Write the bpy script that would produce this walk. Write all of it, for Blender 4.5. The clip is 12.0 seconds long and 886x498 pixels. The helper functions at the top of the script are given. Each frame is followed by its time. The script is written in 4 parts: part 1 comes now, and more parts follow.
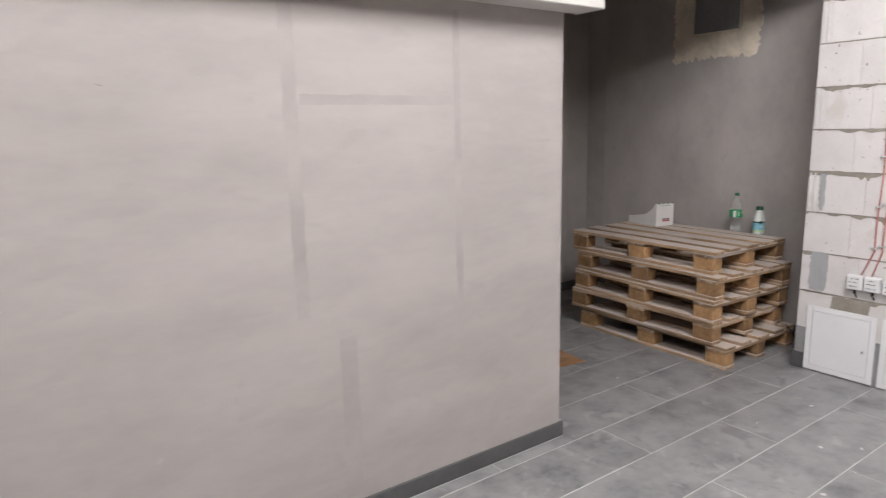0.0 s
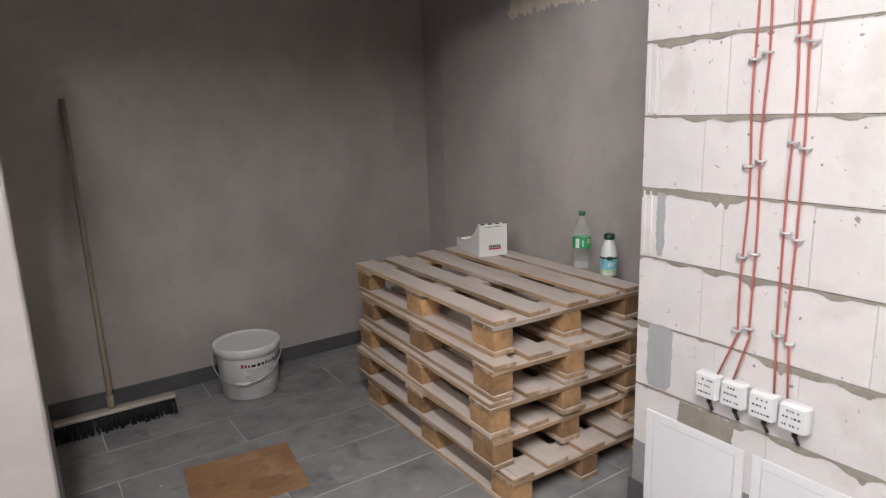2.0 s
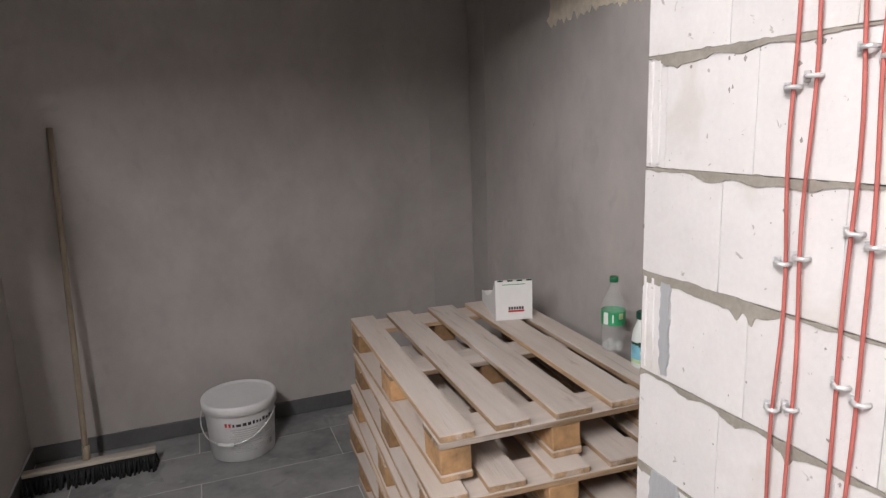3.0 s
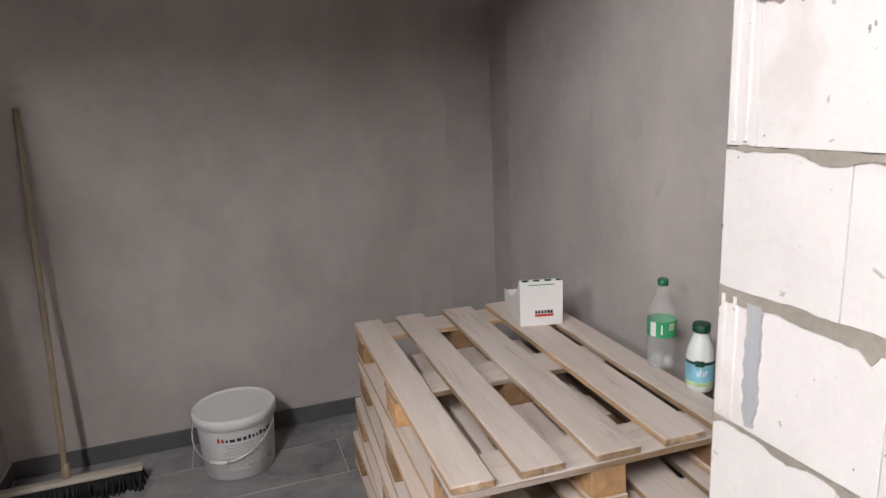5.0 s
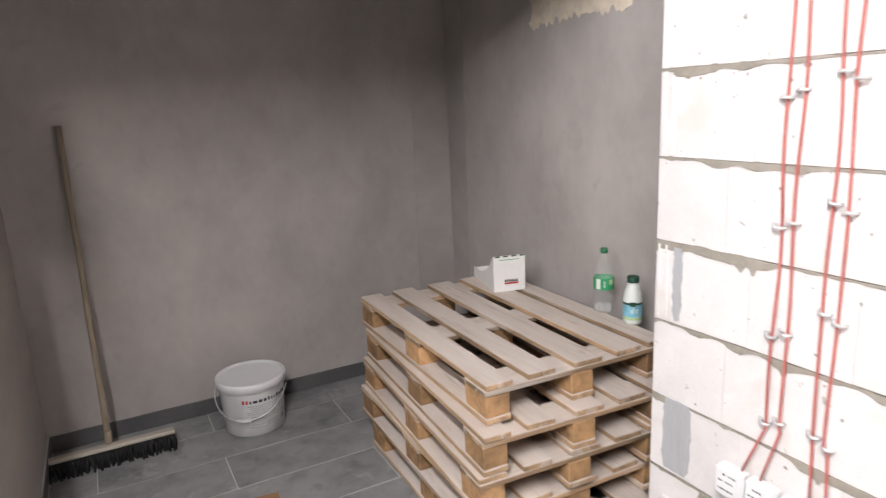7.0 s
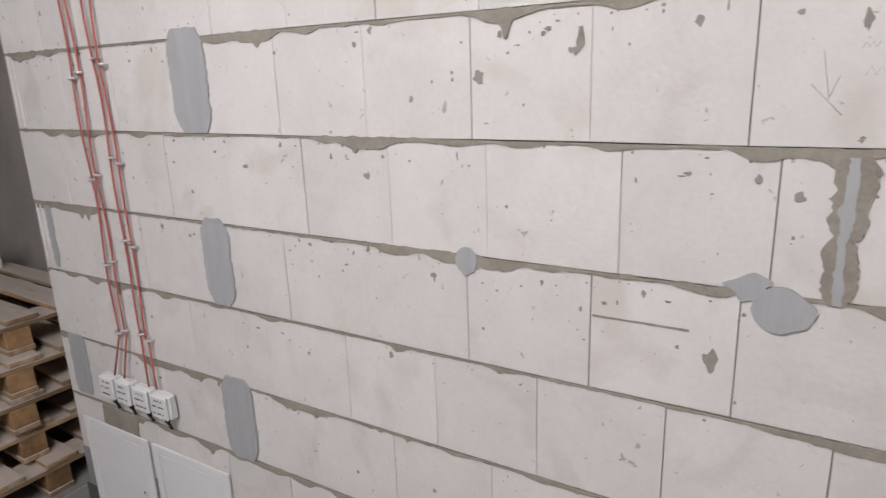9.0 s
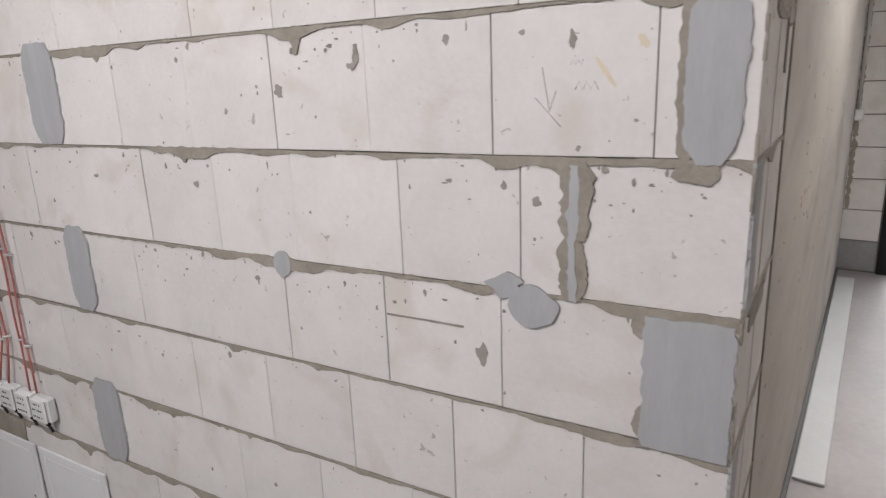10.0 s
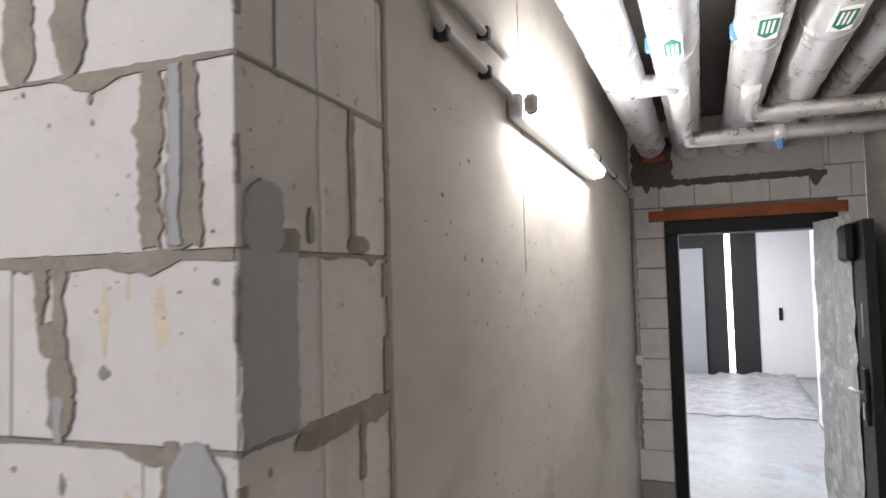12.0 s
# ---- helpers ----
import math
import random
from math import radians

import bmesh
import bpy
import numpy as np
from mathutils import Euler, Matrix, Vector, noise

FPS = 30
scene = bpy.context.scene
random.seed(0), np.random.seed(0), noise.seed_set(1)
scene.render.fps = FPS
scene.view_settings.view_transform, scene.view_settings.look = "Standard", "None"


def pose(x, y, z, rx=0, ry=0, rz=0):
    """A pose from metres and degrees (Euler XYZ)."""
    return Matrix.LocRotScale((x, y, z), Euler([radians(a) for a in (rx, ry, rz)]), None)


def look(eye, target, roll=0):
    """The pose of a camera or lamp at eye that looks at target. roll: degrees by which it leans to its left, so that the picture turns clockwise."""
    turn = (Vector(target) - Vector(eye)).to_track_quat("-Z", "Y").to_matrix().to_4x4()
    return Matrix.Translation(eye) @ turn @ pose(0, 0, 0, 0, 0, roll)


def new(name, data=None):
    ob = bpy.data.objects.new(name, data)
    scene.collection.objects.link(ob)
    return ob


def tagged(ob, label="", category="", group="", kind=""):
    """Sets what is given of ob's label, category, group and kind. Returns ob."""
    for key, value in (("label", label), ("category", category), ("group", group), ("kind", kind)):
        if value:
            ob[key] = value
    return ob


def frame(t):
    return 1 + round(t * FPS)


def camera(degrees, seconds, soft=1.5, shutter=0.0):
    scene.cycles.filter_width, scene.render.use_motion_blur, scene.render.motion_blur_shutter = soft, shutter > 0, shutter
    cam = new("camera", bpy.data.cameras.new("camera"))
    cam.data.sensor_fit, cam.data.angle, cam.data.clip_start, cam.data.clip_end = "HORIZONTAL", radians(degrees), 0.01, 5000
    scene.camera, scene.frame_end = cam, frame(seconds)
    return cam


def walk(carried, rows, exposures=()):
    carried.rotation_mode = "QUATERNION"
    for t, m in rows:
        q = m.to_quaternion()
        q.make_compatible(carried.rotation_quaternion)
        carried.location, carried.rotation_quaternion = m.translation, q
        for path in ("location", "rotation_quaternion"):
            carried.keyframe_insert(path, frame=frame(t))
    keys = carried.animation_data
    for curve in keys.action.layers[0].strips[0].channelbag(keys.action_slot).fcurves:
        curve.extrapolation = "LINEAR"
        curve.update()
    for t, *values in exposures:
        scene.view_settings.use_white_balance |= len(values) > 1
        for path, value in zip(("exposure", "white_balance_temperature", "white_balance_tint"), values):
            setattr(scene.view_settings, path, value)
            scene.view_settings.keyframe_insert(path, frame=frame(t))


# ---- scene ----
cam = camera(69.2, 12.0, soft=1.2, shutter=0.2)
PATH = [
    (0, (-3.982, -1.852, 1.516), (-2.846, -0.248, 1.142), -1.3),
    (0.5, (-3.447, -1.837, 1.523), (-2.169, -0.348, 1.137), -1.2),
    (1, (-2.85, -1.724, 1.508), (-1.563, -0.246, 1.106), -1.5),
    (1.5, (-2.313, -1.635, 1.513), (-1.067, -0.129, 1.092), -1.6),
    (2, (-1.811, -1.446, 1.501), (-0.721, 0.175, 1.072), -1.9),
    (2.5, (-1.338, -1.324, 1.535), (-0.49, 0.437, 1.111), -2.3),
    (2.7, (-1.167, -1.272, 1.565), (-0.403, 0.527, 1.145), -2.3),
    (4.5, (-0.633, -0.909, 1.574), (-0.006, 0.979, 1.37), -2.2),
    (5, (-0.8, -0.859, 1.54), (-0.167, 0.987, 1.102), -2.7),
    (5.5, (-0.992, -0.982, 1.551), (-0.313, 0.832, 1.054), -2.7),
    (6, (-1.126, -1.074, 1.578), (-0.423, 0.72, 1.041), -2.7),
    (6.5, (-1.305, -1.067, 1.682), (-0.515, 0.695, 1.162), -2.8),
    (7, (-1.417, -1.324, 1.63), (-0.5, 0.396, 1.185), -2.6),
    (7.5, (-1.455, -1.699, 1.571), (-0.264, -0.159, 1.111), -2.3),
    (9.5, (-1.033, -2.501, 1.582), (0.639, -1.536, 1.058), -2.2),
    (10, (-1.008, -2.701, 1.582), (0.662, -1.726, 1.072), -2.3),
    (10.5, (-0.979, -2.897, 1.685), (0.7, -1.928, 1.195), -2.4),
    (11, (-0.922, -2.957, 1.763), (0.828, -2.078, 1.36), -2.5),
    (11.5, (-0.856, -2.964, 1.842), (0.998, -2.229, 1.687), -2.6),
    (12, (-0.648, -3.101, 1.888), (1.252, -2.479, 1.983), -1.6),
]
EXPOSURES = [(0.0, 0.9), (1.5, 0.97), (2.5, 1.15), (4.5, 1.3), (5.5, 1.6), (6.5, 1.68), (7.0, 1.65), (7.5, 1.25), (9.5, 0.17), (11.0, 0.2), (11.5, 0.14), (12.0, -0.12)]
walk(cam, [(t, look(eye, target, roll)) for t, eye, target, roll in PATH], EXPOSURES)
LAMP = 145.0

# ---- world ----
world = bpy.data.worlds.new("world")
world.use_nodes = True
scene.world = world
bg = world.node_tree.nodes["Background"]
bg.inputs[0].default_value = (0.8, 0.9, 1.0, 1)
bg.inputs[1].default_value = 0.02


# ---- materials ----
def mat(name, color, rough=0.8, metal=0.0, var=0.25, scale=3.0, fine=40.0, bump=0.15, tint=None, spread=0.0, emit=0.0, trans=0.0, dust=None, dmin=0.45, stretch=(1, 1, 1), grain=0.3, marks=()):
    m = bpy.data.materials.new(name)
    m.use_nodes = True
    nt = m.node_tree
    nd, ln = nt.nodes, nt.links
    b = nd["Principled BSDF"]
    b.inputs["Roughness"].default_value = rough
    b.inputs["Metallic"].default_value = metal
    b.inputs["Transmission Weight"].default_value = trans
    b.inputs["Base Color"].default_value = (*color, 1)
    if emit:
        b.inputs["Emission Color"].default_value = (*color, 1)
        b.inputs["Emission Strength"].default_value = emit
        return m
    if var == 0 and bump == 0:
        return m
    tc = nd.new("ShaderNodeTexCoord")
    mp = nd.new("ShaderNodeMapping")
    mp.inputs["Scale"].default_value = stretch
    ln.new(tc.outputs["Object"], mp.inputs[0])
    info = nd.new("ShaderNodeObjectInfo")
    add = nd.new("ShaderNodeVectorMath")
    add.operation = "MULTIPLY_ADD"
    add.inputs[1].default_value = (17, 11, 5)
    ln.new(info.outputs["Random"], add.inputs[0])
    ln.new(mp.outputs[0], add.inputs[2])
    big = nd.new("ShaderNodeTexNoise")
    big.inputs["Scale"].default_value = scale
    big.inputs["Detail"].default_value = 5
    big.inputs["Roughness"].default_value = 0.6
    small = nd.new("ShaderNodeTexNoise")
    small.inputs["Scale"].default_value = fine
    small.inputs["Detail"].default_value = 6
    for n in (big, small):
        ln.new(add.outputs[0], n.inputs["Vector"])
    ramp = nd.new("ShaderNodeValToRGB")
    ramp.color_ramp.elements[0].position = 0.3
    ramp.color_ramp.elements[1].position = 0.7
    dark = tint if tint else tuple(c * (1 - var) for c in color)
    light = tuple(min(1, c * (1 + 0.5 * var)) for c in color)
    ramp.color_ramp.elements[0].color = (*dark, 1)
    ramp.color_ramp.elements[1].color = (*light, 1)
    mix = nd.new("ShaderNodeMath")
    mix.operation = "MULTIPLY_ADD"
    mix.inputs[1].default_value = grain
    ln.new(small.outputs["Fac"], mix.inputs[0])
    half = nd.new("ShaderNodeMath")
    half.operation = "MULTIPLY"
    half.inputs[1].default_value = 1 - grain
    ln.new(big.outputs["Fac"], half.inputs[0])
    ln.new(half.outputs[0], mix.inputs[2])
    ln.new(mix.outputs[0], ramp.inputs[0])
    col = ramp.outputs[0]
    if spread:
        hsv = nd.new("ShaderNodeHueSaturation")
        mr = nd.new("ShaderNodeMapRange")
        mr.inputs["To Min"].default_value = 1 - spread
        mr.inputs["To Max"].default_value = 1 + spread
        ln.new(info.outputs["Random"], mr.inputs["Value"])
        ln.new(mr.outputs[0], hsv.inputs["Value"])
        ln.new(col, hsv.inputs["Color"])
        col = hsv.outputs[0]
    if dust:
        # dust settled on upward faces, in patches
        geo = nd.new("ShaderNodeNewGeometry")
        sep = nd.new("ShaderNodeSeparateXYZ")
        ln.new(geo.outputs["Normal"], sep.inputs[0])
        pw = nd.new("ShaderNodeMath")
        pw.operation = "MULTIPLY"
        pw.use_clamp = True
        ln.new(sep.outputs["Z"], pw.inputs[0])
        mr2 = nd.new("ShaderNodeMapRange")
        mr2.inputs["From Min"].default_value = 0.3
        mr2.inputs["From Max"].default_value = 0.62
        mr2.inputs["To Min"].default_value = dmin
        mr2.inputs["To Max"].default_value = 0.95
        ln.new(big.outputs["Fac"], mr2.inputs["Value"])
        ln.new(mr2.outputs[0], pw.inputs[1])
        mx = nd.new("ShaderNodeMix")
        mx.data_type = "RGBA"
        mx.inputs["B"].default_value = (*dust, 1)
        ln.new(pw.outputs[0], mx.inputs["Factor"])
        ln.new(col, mx.inputs["A"])
        col = mx.outputs["Result"]
    for tone, size, edge, soft, amount in marks:
        # splashes and smudges of their own shape
        sp = nd.new("ShaderNodeTexNoise")
        sp.inputs["Scale"].default_value = size
        sp.inputs["Detail"].default_value = 4
        sp.inputs["Distortion"].default_value = 0.6
        ln.new(add.outputs[0], sp.inputs["Vector"])
        cut = nd.new("ShaderNodeMapRange")
        cut.inputs["From Min"].default_value = edge
        cut.inputs["From Max"].default_value = edge + soft
        cut.inputs["To Max"].default_value = amount
        ln.new(sp.outputs["Fac"], cut.inputs["Value"])
        mk = nd.new("ShaderNodeMix")
        mk.data_type = "RGBA"
        mk.inputs["B"].default_value = (*tone, 1)
        ln.new(cut.outputs[0], mk.inputs["Factor"])
        ln.new(col, mk.inputs["A"])
        col = mk.outputs["Result"]
    ln.new(col, b.inputs["Base Color"])
    rr = nd.new("ShaderNodeMapRange")
    rr.inputs["To Min"].default_value = max(0.03, rough - 0.12)
    rr.inputs["To Max"].default_value = min(1, rough + 0.12)
    ln.new(big.outputs["Fac"], rr.inputs["Value"])
    ln.new(rr.outputs[0], b.inputs["Roughness"])
    if bump:
        bp = nd.new("ShaderNodeBump")
        bp.inputs["Strength"].default_value = bump
        bp.inputs["Distance"].default_value = 0.004
        ln.new(small.outputs["Fac"], bp.inputs["Height"])
        ln.new(bp.outputs[0], b.inputs["Normal"])
    return m


PLASTER = mat("plaster", (0.41, 0.378, 0.357), 0.85, var=0.15, scale=2.4, fine=25, bump=0.06, stretch=(0.55, 0.55, 1.5), grain=0.15, marks=(((0.32, 0.295, 0.275), 1.4, 0.58, 0.12, 0.28), ((0.46, 0.43, 0.41), 3.5, 0.62, 0.1, 0.22), ((0.34, 0.315, 0.295), 9, 0.6, 0.1, 0.3), ((0.2, 0.18, 0.17), 30, 0.77, 0.02, 0.6)))
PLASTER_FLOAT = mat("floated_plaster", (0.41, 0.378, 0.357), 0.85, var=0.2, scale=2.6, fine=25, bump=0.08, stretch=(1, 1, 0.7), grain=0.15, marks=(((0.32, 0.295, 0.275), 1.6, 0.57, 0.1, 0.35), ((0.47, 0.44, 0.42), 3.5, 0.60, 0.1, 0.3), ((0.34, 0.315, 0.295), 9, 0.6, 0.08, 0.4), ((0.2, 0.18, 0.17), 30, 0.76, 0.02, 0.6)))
CONCRETE = mat("concrete", (0.50, 0.468, 0.43), 0.8, var=0.26, scale=2.0, fine=14, bump=0.1, stretch=(0.45, 1, 1.0), grain=0.2, marks=(((0.30, 0.275, 0.25), 2.2, 0.58, 0.1, 0.55), ((0.55, 0.52, 0.49), 3, 0.6, 0.1, 0.4)))
PLASTER_DARK = mat("plaster_overlap", (0.388, 0.358, 0.338), 0.85, var=0.16, scale=2.4, fine=25, bump=0.06, stretch=(1, 1, 1.5), grain=0.12)
SOFFIT = mat("soffit", (0.62, 0.60, 0.57), 0.85, var=0.12)
# Dark tone cuts the light that ceiling and unseen walls throw back.
LOWBOUNCE = mat("low_bounce_concrete", (0.21, 0.195, 0.18), 0.9, var=0.3, scale=1.5)
BLOCK = mat("lime_block", (0.675, 0.65, 0.635), 0.9, var=0.1, scale=7, fine=90, bump=0.25, spread=0.035, marks=(((0.55, 0.50, 0.45), 5, 0.56, 0.12, 0.5), ((0.33, 0.30, 0.27), 34, 0.70, 0.03, 0.75), ((0.30, 0.27, 0.24), 75, 0.72, 0.03, 0.6)))
MORTAR = mat("mortar", (0.31, 0.28, 0.238), 0.95, var=0.3, scale=12, fine=120, bump=0.5)
BACK = mat("joint_mortar", (0.20, 0.18, 0.16), 0.95, var=0.3, scale=12, fine=120, bump=0.4)
FILLER = mat("grey_filler", (0.39, 0.395, 0.405), 0.8, var=0.14, scale=9, fine=70, bump=0.2, stretch=(1, 4, 0.6))
GREYCOAT = mat("grey_coat", (0.27, 0.27, 0.27), 0.8, var=0.2, scale=5)
TILE = mat("floor_tile", (0.20, 0.202, 0.21), 0.42, var=0.5, scale=5, fine=28, bump=0.08, spread=0.06, dust=(0.30, 0.297, 0.295), dmin=0.05, marks=(((0.40, 0.39, 0.385), 8, 0.62, 0.08, 0.5), ((0.09, 0.09, 0.095), 5, 0.62, 0.08, 0.45)))
GROUT = mat("grout", (0.60, 0.59, 0.57), 0.95, var=0.25, scale=6)
SKIRT = mat("skirting_tile", (0.10, 0.10, 0.10), 0.5, var=0.3, scale=6)
PALEFLOOR = mat("pale_floor", (0.34, 0.315, 0.315), 0.5, var=0.2, scale=1.8, fine=30, bump=0.06)
WOOD = mat("pallet_wood", (0.40, 0.265, 0.155), 0.85, var=0.6, scale=5, fine=45, bump=0.5, spread=0.4, dust=(0.60, 0.53, 0.475), dmin=0.76, marks=(((0.14, 0.09, 0.055), 7, 0.62, 0.1, 0.28), ((0.62, 0.57, 0.53), 3, 0.55, 0.1, 0.4)), stretch=(5, 0.5, 5))
WOODX = mat("pallet_cross_wood", (0.40, 0.265, 0.155), 0.85, var=0.6, scale=5, fine=45, bump=0.5, spread=0.4, dust=(0.60, 0.53, 0.475), dmin=0.76, marks=(((0.14, 0.09, 0.055), 7, 0.62, 0.1, 0.28), ((0.62, 0.57, 0.53), 3, 0.55, 0.1, 0.4)), stretch=(0.5, 5, 5))
WOODB = mat("pallet_block_wood", (0.36, 0.21, 0.10), 0.9, var=0.6, scale=6, fine=40, bump=0.5, spread=0.4, marks=(((0.10, 0.06, 0.035), 9, 0.6, 0.1, 0.6),))
STICK = mat("broom_stick_wood", (0.31, 0.25, 0.18), 0.6, var=0.35, scale=6, stretch=(8, 8, 0.6))
PALEWOOD = mat("grey_worn_wood", (0.50, 0.45, 0.38), 0.7, var=0.3, scale=8, stretch=(0.6, 6, 6))
BRISTLE = mat("bristle", (0.012, 0.012, 0.013), 0.7, var=0.4, scale=30)
CARD = mat("cardboard", (0.34, 0.185, 0.09), 0.9, var=0.3, scale=5, bump=0.15, marks=(((0.46, 0.33, 0.22), 4, 0.56, 0.08, 0.5), ((0.18, 0.10, 0.05), 7, 0.6, 0.06, 0.5)))
WHITEP = mat("white_plastic", (0.74, 0.74, 0.74), 0.4, var=0.06, scale=8, bump=0.03)
WHITEM = mat("white_metal", (0.78, 0.78, 0.79), 0.4, var=0.04, scale=4, bump=0.02)
WHITEC = mat("white_carton", (0.74, 0.73, 0.71), 0.7, var=0.06, scale=8, bump=0.03)
PRINT = mat("grey_print", (0.33, 0.33, 0.35), 0.6, var=0.1)
INK = mat("dark_ink", (0.03, 0.03, 0.035), 0.6, var=0.1)
REDINK = mat("red_ink", (0.5, 0.03, 0.03), 0.6, var=0.1)
GREEN = mat("green_plastic", (0.01, 0.13, 0.055), 0.4, var=0.1)
DGREEN = mat("dark_green_plastic", (0.005, 0.05, 0.03), 0.4, var=0.1)
LGREEN = mat("green_label", (0.03, 0.30, 0.12), 0.5, var=0.15, scale=20)
TEAL = mat("teal_print", (0.005, 0.15, 0.085), 0.5, var=0.1)
LEAFY = mat("leaf_green_print", (0.45, 0.58, 0.30), 0.5, var=0.3, scale=30)
BLUEL = mat("blue_label", (0.22, 0.50, 0.62), 0.5, var=0.3, scale=25)
MILK = mat("milk_plastic", (0.66, 0.69, 0.66), 0.35, var=0.04)
PET = mat("clear_bottle", (0.80, 0.84, 0.82), 0.04, var=0, bump=0)
PET.node_tree.nodes["Principled BSDF"].inputs["Alpha"].default_value = 0.10
PETB = mat("crinkled_clear_plastic", (0.80, 0.82, 0.80), 0.08, var=0, bump=0)
PETB.node_tree.nodes["Principled BSDF"].inputs["Alpha"].default_value = 0.14
REDCABLE = mat("red_cable", (0.46, 0.12, 0.10), 0.5, var=0.2, scale=10, bump=0.05)
BLACK = mat("black_rubber", (0.015, 0.015, 0.015), 0.6, var=0.2)
ZINC = mat("zinc", (0.72, 0.72, 0.72), 0.38, metal=0.5, var=0.15, scale=20)
BLACKM = mat("black_metal", (0.010, 0.010, 0.011), 0.5, var=0.2, bump=0.05)
BLACKM.node_tree.nodes["Principled BSDF"].inputs["Specular IOR Level"].default_value = 0.25
FOIL = mat("pipe_foil", (0.84, 0.84, 0.85), 0.3, metal=0.7, var=0.16, scale=9, fine=26, bump=1.0)
PIPEG = mat("grey_conduit", (0.52, 0.51, 0.49), 0.5, var=0.1)
LINTEL = mat("rust_primer", (0.33, 0.085, 0.028), 0.7, var=0.4, scale=6)
FILM = mat("plastic_film", (0.62, 0.63, 0.64), 0.25, var=0.15, scale=9, fine=25, bump=0.8)
PANELG = mat("grey_board", (0.50, 0.50, 0.49), 0.8, var=0.1)
DARKWALL = mat("anthracite_panel", (0.018, 0.018, 0.019), 0.7, var=0.3, scale=5)
GREYDOOR = mat("grey_door", (0.33, 0.34, 0.36), 0.5, var=0.06)
WHITEW = mat("white_paint", (0.80, 0.80, 0.82), 0.7, var=0.04, scale=2)
VALVE = mat("blue_valve", (0.10, 0.25, 0.50), 0.4, var=0.1)
STRIP = mat("light_strip_board", (0.55, 0.56, 0.57), 0.6, var=0.1)
PITM = mat("stain_brown", (0.30, 0.275, 0.25), 0.95, var=0.3, scale=20)
PITDARK = mat("pit_dark", (0.12, 0.105, 0.095), 0.95, var=0.3, scale=20)
OCHRE = mat("stain_ochre", (0.68, 0.60, 0.47), 0.95, var=0.2, scale=20)
PATCHC = mat("raw_render", (0.72, 0.64, 0.52), 0.95, var=0.3, scale=8, bump=0.4)
GLOW = mat("lamp_diffuser", (1.0, 0.97, 0.985), emit=LAMP)
# Glow of the fill panels added in the far room.
ROOMGLOW = mat("room_fill_diffuser", (0.97, 0.98, 1.0), emit=26)
# Glow of the added second hall lamp.
GLOW_FILL = mat("fill_lamp_diffuser", (1.0, 0.97, 0.985), emit=0.8 * LAMP)
GLOW_WALL = mat("wall_lamp_diffuser", (1.0, 0.965, 0.94), emit=0.8 * LAMP)
LED = mat("led_strip", (0.95, 0.97, 1.0), emit=7)


# ---- helpers ----
def part(name, bm, material, parent=None, label="", m=None):
    me = bpy.data.meshes.new(name)
    bmesh.ops.recalc_face_normals(bm, faces=bm.faces)
    bm.to_mesh(me)
    bm.free()
    me.materials.append(material)
    ob = new(name, me)
    if parent:
        ob.parent = parent
    if m is not None:
        ob.matrix_basis = m
    if label:
        ob["label"] = label
    return ob


def thing(name, m, label, category, group="", kind=""):
    return tagged(set_pose(new(name), m), label, category, group, kind)


def set_pose(ob, m):
    ob.matrix_basis = m
    return ob


def box(lo, hi, bev=0.0, bm=None):
    bm = bm or bmesh.new()
    c = [(a + b) / 2 for a, b in zip(lo, hi)]
    s = [abs(b - a) for a, b in zip(lo, hi)]
    r = bmesh.ops.create_cube(bm, size=1, matrix=Matrix.Translation(c) @ Matrix.Diagonal((*s, 1)))
    if bev:
        es = list({e for v in r["verts"] for e in v.link_edges})
        bmesh.ops.bevel(bm, geom=es, offset=min(bev, min(s) * 0.45), segments=1, affect="EDGES", profile=0.5)
    return bm


def lathe(profile, seg=28, bm=None, m=None, sx=1.0, caps=True):
    """A turned body from (radius, height) pairs."""
    bm = bm or bmesh.new()
    rings = []
    for r, z in profile:
        ring = []
        for i in range(seg):
            a = 2 * math.pi * i / seg
            v = Vector((r * math.cos(a) * sx, r * math.sin(a), z))
            ring.append(bm.verts.new(m @ v if m else v))
        rings.append(ring)
    for a, b in zip(rings, rings[1:]):
        for i in range(seg):
            f = bm.faces.new((a[i], a[(i + 1) % seg], b[(i + 1) % seg], b[i]))
            f.smooth = True
    if caps:
        bm.faces.new(rings[0])
        bm.faces.new(rings[-1])
    return bm


def tube(points, r, seg=10, bm=None, wobble=0.0):
    """A round bar along points."""
    bm = bm or bmesh.new()
    pts = [Vector(p) for p in points]
    rings = []
    for i, p in enumerate(pts):
        d = (pts[min(i + 1, len(pts) - 1)] - pts[max(i - 1, 0)]).normalized()
        up = Vector((0, 0, 1)) if abs(d.z) < 0.9 else Vector((1, 0, 0))
        a = d.cross(up).normalized()
        b = d.cross(a).normalized()
        ring = []
        for k in range(seg):
            t = 2 * math.pi * k / seg
            rr = r * (1 + wobble * noise.noise(p * 9 + Vector((k * 1.3, 0, 0))))
            ring.append(bm.verts.new(p + a * rr * math.cos(t) + b * rr * math.sin(t)))
        rings.append(ring)
    for a, b in zip(rings, rings[1:]):
        for i in range(seg):
            f = bm.faces.new((a[i], a[(i + 1) % seg], b[(i + 1) % seg], b[i]))
            f.smooth = True
    bm.faces.new(rings[0])
    bm.faces.new(rings[-1])
    return bm


def subdivide_line(a, b, n):
    a, b = Vector(a), Vector(b)
    return [a.lerp(b, i / n) for i in range(n + 1)]


